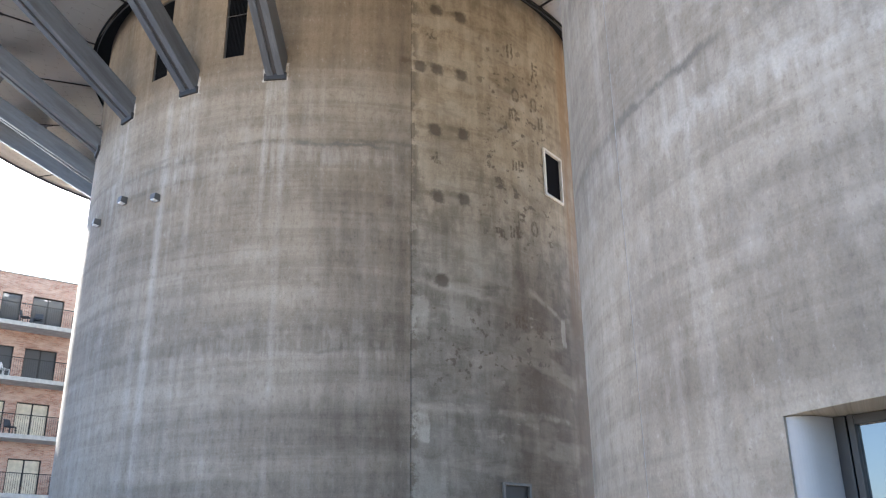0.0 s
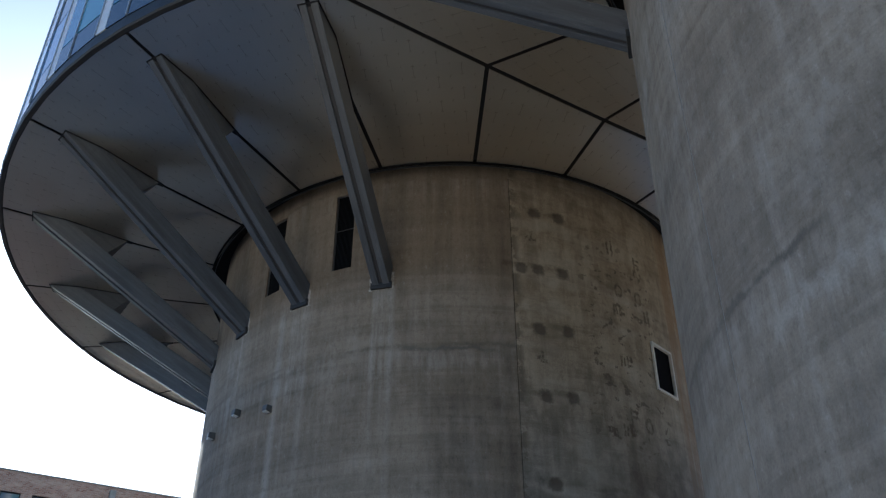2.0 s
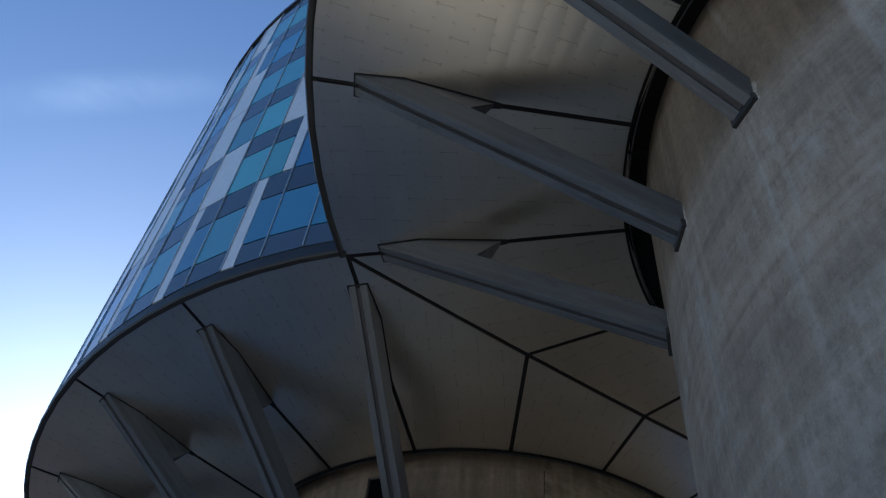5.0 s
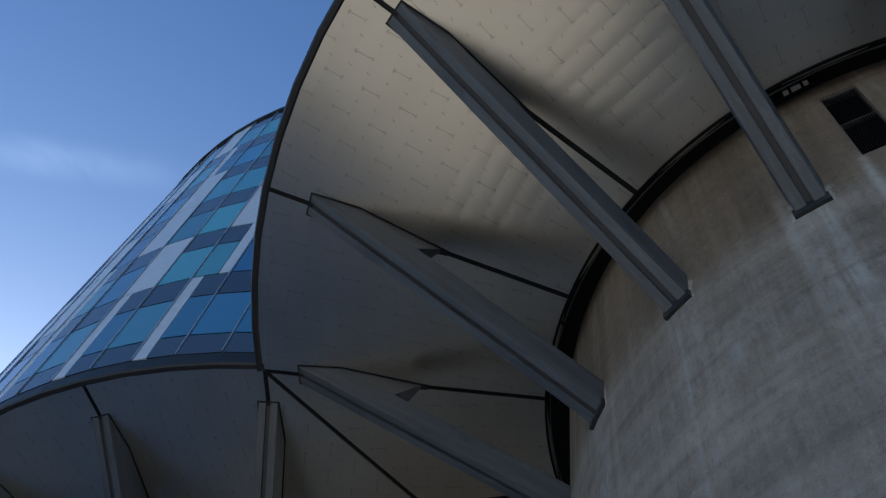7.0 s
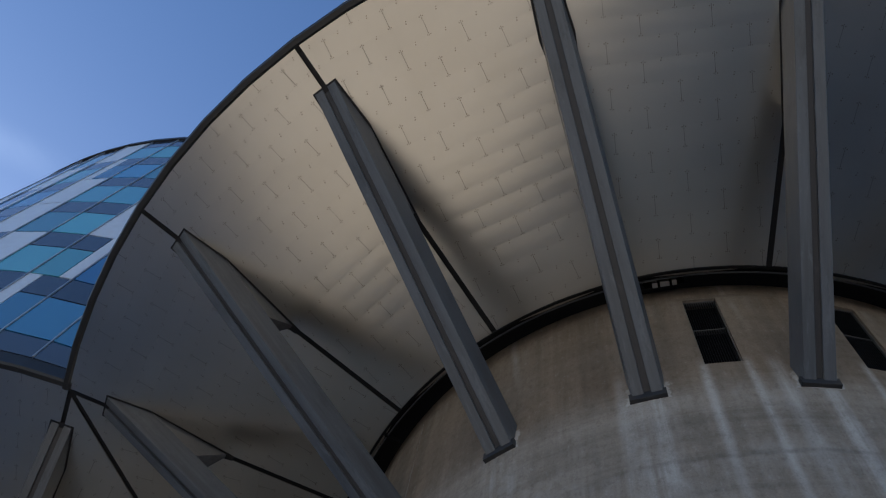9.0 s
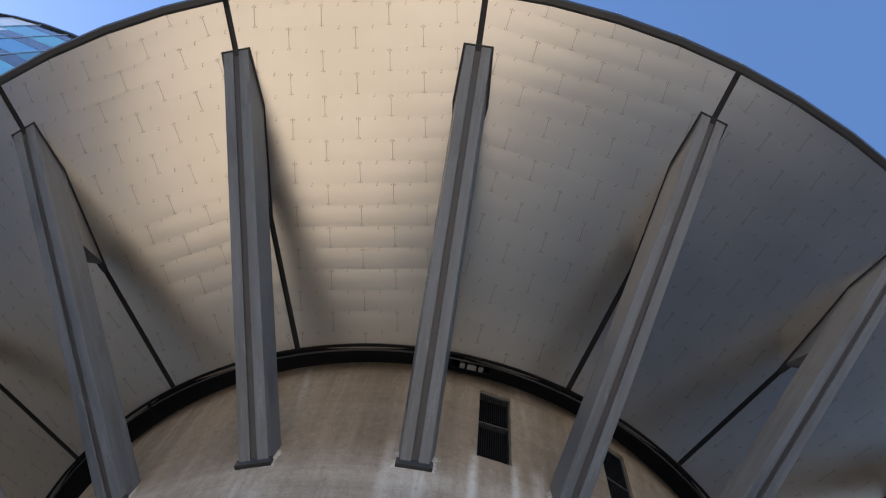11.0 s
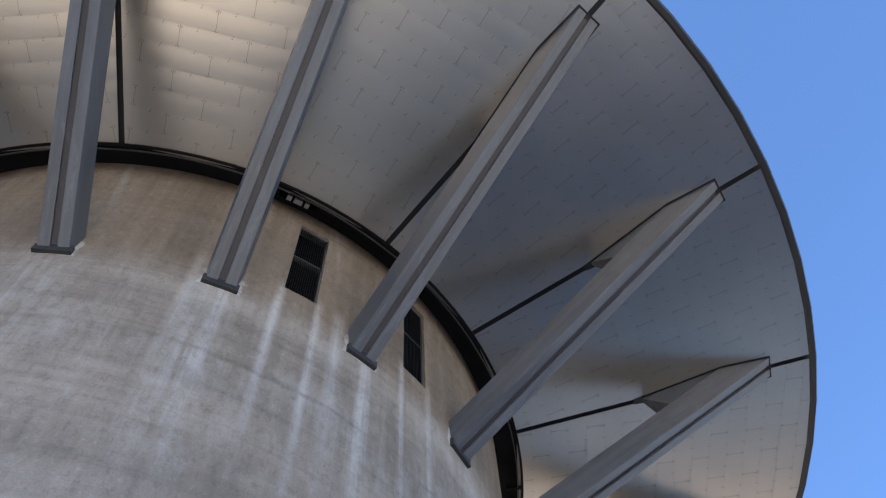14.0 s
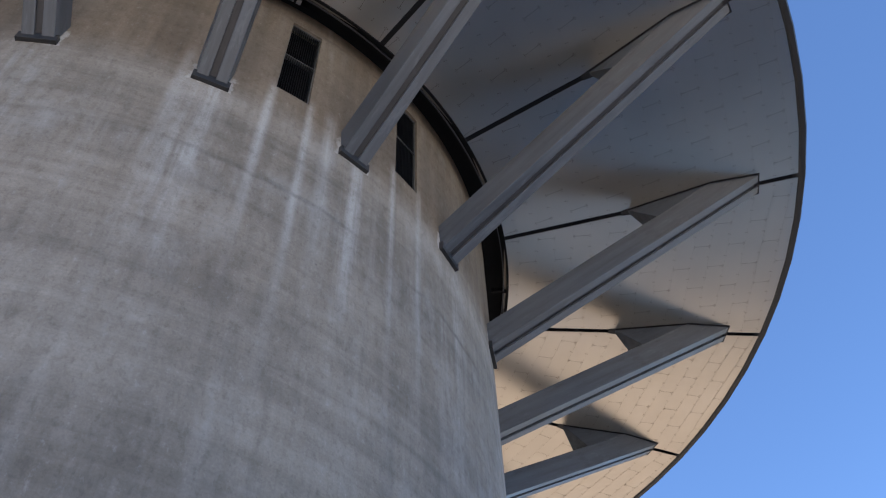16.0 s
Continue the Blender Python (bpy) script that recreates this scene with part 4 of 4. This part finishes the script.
def bay_cells(level, kind):
    """Pieces of one bay and storey: from, to (parts of the bay), z from, z to, material."""
    z = BASE + PLINTH + level * STOREY
    out = []
    spans = {"none": [(0, 1)], "left": [(0.33, 1)], "right": [(0, 0.67)], "full": []}[kind]
    pale = {"none": [], "left": [(0, 0.33)], "right": [(0.67, 1)], "full": [(0, 1)]}[kind]
    z0 = BASE if level == 0 else z
    for a, b in spans:
        if level == 0:
            out.append((a, b, BASE, z, "s"))
        out.append((a, b, z, z + 1.66, "g"))
        out.append((a, b, z + 1.66, z + STOREY, "s"))
    for a, b in pale:
        out.append((a, b, z0, z + STOREY, "p"))
    return out


def curtain_wall(tm, sign, seed):
    e = tagged(new("curtain_wall"), "blue glass curtain wall with pale and dark panels", "facade", "curtain walls")
    e.matrix_basis = tm
    r = random.Random(seed)
    rest = {}
    cache = {}
    near_bays = range(0, 14)
    for k in range(60):
        for level in range(LEVELS):
            kind = r.choices(("none", "left", "right", "full"), (0.52, 0.18, 0.18, 0.12))[0]
            if sign < 0:
                if level == 0:
                    kind = "right" if k >= 2 and k % 2 == 0 else "none"
                if level == 1:
                    kind = ("none", "none", "left", "none", "full", "none", "right", "full")[k] if k < 8 else kind
                if level == 2:
                    kind = ("none", "none", "full", "none", "none", "full", "none", "full")[k] if k < 8 else kind
                if level >= 3 and kind == "none" and r.random() < 0.3:
                    kind = "full"
            for a, b, z0, z1, what in bay_cells(level, kind):
                mat = {"s": M_SPANDREL, "p": M_PANEL, "g": M_GLASS[0] if sign < 0 and level == 0 and k < 3 else r.choice(M_GLASS)}[what]
                a2, b2 = (a, b) if sign > 0 else (1 - b, 1 - a)
                base = 45 + k * BAY if sign > 0 else -45 - (k + 1) * BAY
                if sign < 0 and k in near_bays:
                    key = (round(a2, 2), round(b2, 2), round(z0, 2), round(z1, 2), mat.name)
                    if key not in cache:
                        cache[key] = cell(RF, a2 * BAY, b2 * BAY, z0, z1).mesh("facade_piece", mat)
                    part({"s": "spandrel", "p": "panel", "g": "pane"}[what], cache[key], e, pose(0, 0, 0, 0, 0, base))
                else:
                    g = rest.setdefault(mat.name, (Geo(), mat))[0]
                    c = cell(RF, base + a2 * BAY, base + b2 * BAY, z0, z1)
                    off = len(g.v)
                    g.v += c.v
                    g.f += [tuple(i + off for i in f) for f in c.f]
    for g, mat in rest.values():
        tagged(part("panels", g.mesh("facade_rest", mat), e), kind="stuff")
    g = Geo()
    top = BASE + PLINTH + LEVELS * STOREY
    g.box(RF - 0.03, RF + 0.03, -0.016, 0.016, BASE + 0.03, top)
    mu = g.mesh("mullion", M_MULLION, 0.004)
    for k in range(61):
        part("mullion", mu, e, pose(0, 0, 0, 0, 0, 45 + k * BAY))
    part("backing", ring_sweep([(RF - 0.12, BASE), (RF - 0.07, BASE), (RF - 0.07, top), (RF - 0.12, top)], 45, 315, 2.25).mesh("facade_backing", M_DARKGAP), e)
    part("parapet", ring_sweep([(RF - 0.15, top), (RF + 0.07, top), (RF + 0.07, top + 0.25), (RF - 0.15, top + 0.25)], 45, 315, 4.5).mesh("parapet", M_RIM), e, None, "dark metal coping")
    g = Geo()
    g.prism([polar(RF - 0.14, 45 + 2.25 * k, 0)[:2] for k in range(121)] , top - 0.3, top)
    part("roof", g.mesh("roof", M_DARKGAP), e)
    return e


curtain_wall(TOWER_FAR, -1, 5)
curtain_wall(TOWER_NEAR, 1, 8)


# ---- brick apartment building behind the far tower ----
UNIT[0] = 1.0


def building():
    m = pose(54 * math.sin(radians(-29)), 54 * math.cos(radians(-29)), 0, 0, 0, 29)
    e = tagged(new("apartment_building"), "red brick apartment building with balconies, five storeys", "building")
    e.matrix_basis = m
    top, x0, x1 = 19.2, -45.0, 45.0
    floors = (16.1, 13.0, 9.9, 6.8, 3.7)
    holes = []
    for zf in floors:
        for u in (-6.5, 0.0, 6.5):
            holes += [(9.85 + u, 10.9 + u, zf + 0.05, zf + 1.95, "door", zf), (11.5 + u, 13.25 + u, zf + 0.05, zf + 1.95, "double", zf), (7.56 + u, 8.95 + u, zf + 0.5, zf + 1.95, "window", zf)]
    xs = sorted({x0, x1} | {v for h in holes for v in h[:2]})
    zs = sorted({0.0, top} | {v for h in holes for v in h[2:4]})
    v, f, uv = [], [], []

    def quad(pts, flat):
        b = len(v)
        v.extend(pts)
        f.append((b, b + 1, b + 2, b + 3))
        uv.append(flat)

    def hole(x, z):
        return any(h[0] < x < h[1] and h[2] < z < h[3] for h in holes)

    for i in range(len(xs) - 1):
        for j in range(len(zs) - 1):
            a, b, lo, hi = xs[i], xs[i + 1], zs[j], zs[j + 1]
            if not hole((a + b) / 2, (lo + hi) / 2):
                quad([(a, 0, lo), (b, 0, lo), (b, 0, hi), (a, 0, hi)], [(a, lo), (b, lo), (b, hi), (a, hi)])
    d = 0.22
    for a, b, lo, hi, _, _ in holes:
        quad([(a, 0, lo), (a, d, lo), (a, d, hi), (a, 0, hi)], [(0, lo), (d, lo), (d, hi), (0, hi)])
        quad([(b, d, lo), (b, 0, lo), (b, 0, hi), (b, d, hi)], [(d, lo), (0, lo), (0, hi), (d, hi)])
        quad([(a, 0, hi), (a, d, hi), (b, d, hi), (b, 0, hi)], [(a, 0), (a, d), (b, d), (b, 0)])
        quad([(a, d, lo), (a, 0, lo), (b, 0, lo), (b, d, lo)], [(a, d), (a, 0), (b, 0), (b, d)])
    quad([(x0, 0, 0), (x0, 0, top), (x0, 12, top), (x0, 12, 0)], [(0, 0), (0, top), (12, top), (12, 0)])
    quad([(x1, 0, 0), (x1, 12, 0), (x1, 12, top), (x1, 0, top)], [(0, 0), (12, 0), (12, top), (0, top)])
    quad([(x0, 12, 0), (x0, 12, top), (x1, 12, top), (x1, 12, 0)], [(0, 0), (0, top), (90, top), (90, 0)])
    part("wall", mesh_of("brick_wall", v, f, M_BRICK, uvs=uv), e)
    g = Geo()
    g.box(x0 - 0.04, x1 + 0.04, -0.05, 12.04, top, top + 0.06)
    part("roof", g.mesh("brick_roof", M_PIPE), e, None, "thin grey roof edge")
    for a, b, lo, hi, kind, zf in holes:
        w = part("window", None, e)
        w.matrix_basis = pose(a, 0.12, lo)
        W, H, t = b - a, hi - lo, 0.06
        g = Geo()
        bars = [(0, t, 0, H), (W - t, W, 0, H), (t, W - t, 0, t), (t, W - t, H - t, H)]
        if kind == "double":
            bars.append((W / 2 - 0.04, W / 2 + 0.04, t, H - t))
        for p in bars:
            g.box(p[0], p[1], 0, 0.08, p[2], p[3])
        part("frame", g.mesh("window_frame", M_FRAME_DARK), w)
        g = Geo()
        g.box(t, W - t, 0.03, 0.05, t, H - t)
        part("pane", g.mesh("window_pane", M_BLIND if zf < 10.5 and kind != "window" else M_WGLASS), w)
        if kind != "window":
            g = Geo()
            g.box(-0.08, W + 0.08, -0.10, -0.02, H + 0.02, H + 0.16)
            part("lintel", g.mesh("window_lintel", M_SLAB), w)
        else:
            g = Geo()
            g.box(-0.05, W + 0.05, -0.17, -0.0, -0.06, -0.002)
            part("sill", g.mesh("window_sill", M_SLAB), w)
    for zf in floors:
        for u in (-6.5, 0.0, 6.5):
            b = part("balcony", None, e)
            b.matrix_basis = pose(9.35 + u, 0, zf)
            g = Geo()
            g.box(0, 4.5, -1.35, -0.004, -0.26, -0.02)
            part("slab", g.mesh("balcony_slab", M_SLAB, 0.01), b, None, "pale concrete slab")
            g = Geo()
            g.box(0.02, 4.48, -1.32, -1.28, 1.02, 1.06)
            for k in range(40):
                g.box(0.03 + 4.44 * k / 39 - 0.006, 0.03 + 4.44 * k / 39 + 0.006, -1.31, -1.29, -0.02, 1.02)
            for s in (0.02, 4.44):
                g.box(s, s + 0.04, -1.28, -0.01, 1.02, 1.06)
                for k in range(12):
                    g.box(s + 0.014, s + 0.026, -1.24 + 0.105 * k, -1.22 + 0.105 * k, -0.02, 1.02)
            part("railing", g.mesh("balcony_railing", M_BARS), b, None, "thin dark upright bars")
    for u in (0.0, -13.0):
        g = Geo()
        g.prism([(9.2 + u + 0.06 * math.cos(k * math.pi / 4), -0.09 + 0.06 * math.sin(k * math.pi / 4)) for k in range(8)], 0, 18.4)
        g.box(9.03 + u, 9.37 + u, -0.30, -0.01, 18.4, 18.95)
        part("downpipe", g.mesh("downpipe", M_PIPE), e, None, "grey downpipe with a box head")
    return m


def balcony_chair(m, mat, label):
    e = tagged(new("balcony_chair"), label, "chair", "chairs on the balconies")
    e.matrix_basis = m
    g = Geo()
    g.box(-0.24, 0.24, -0.24, 0.24, 0.42, 0.46)
    part("seat", g.mesh("seat", mat, 0.01), e)
    g = Geo()
    g.loft([(-0.24, 0.20, 0.46), (0.24, 0.20, 0.46), (0.24, 0.24, 0.46), (-0.24, 0.24, 0.46)], [(-0.22, 0.30, 0.88), (0.22, 0.30, 0.88), (0.22, 0.33, 0.88), (-0.22, 0.33, 0.88)])
    part("backrest", g.mesh("backrest", mat, 0.01), e)
    for x in (-0.21, 0.21):
        for y in (-0.21, 0.21):
            g = Geo()
            g.box(x - 0.02, x + 0.02, y - 0.02, y + 0.02, 0.0, 0.42)
            part("leg", g.mesh("leg", mat), e)


bm_at = building()
balcony_chair(bm_at @ pose(11.1, -0.7, 16.08, 0, 0, 60), M_CHAIR, "dark chair on the top balcony")
balcony_chair(bm_at @ pose(11.8, -0.6, 16.08, 0, 0, -20), M_CHAIR, "dark chair on the top balcony")
balcony_chair(bm_at @ pose(10.4, -0.7, 12.98, 0, 0, 40), M_CHAIR_PALE, "white chair on a balcony")
balcony_chair(bm_at @ pose(11.2, -0.7, 9.88, 0, 0, 30), M_CHAIR, "dark chair on a balcony")
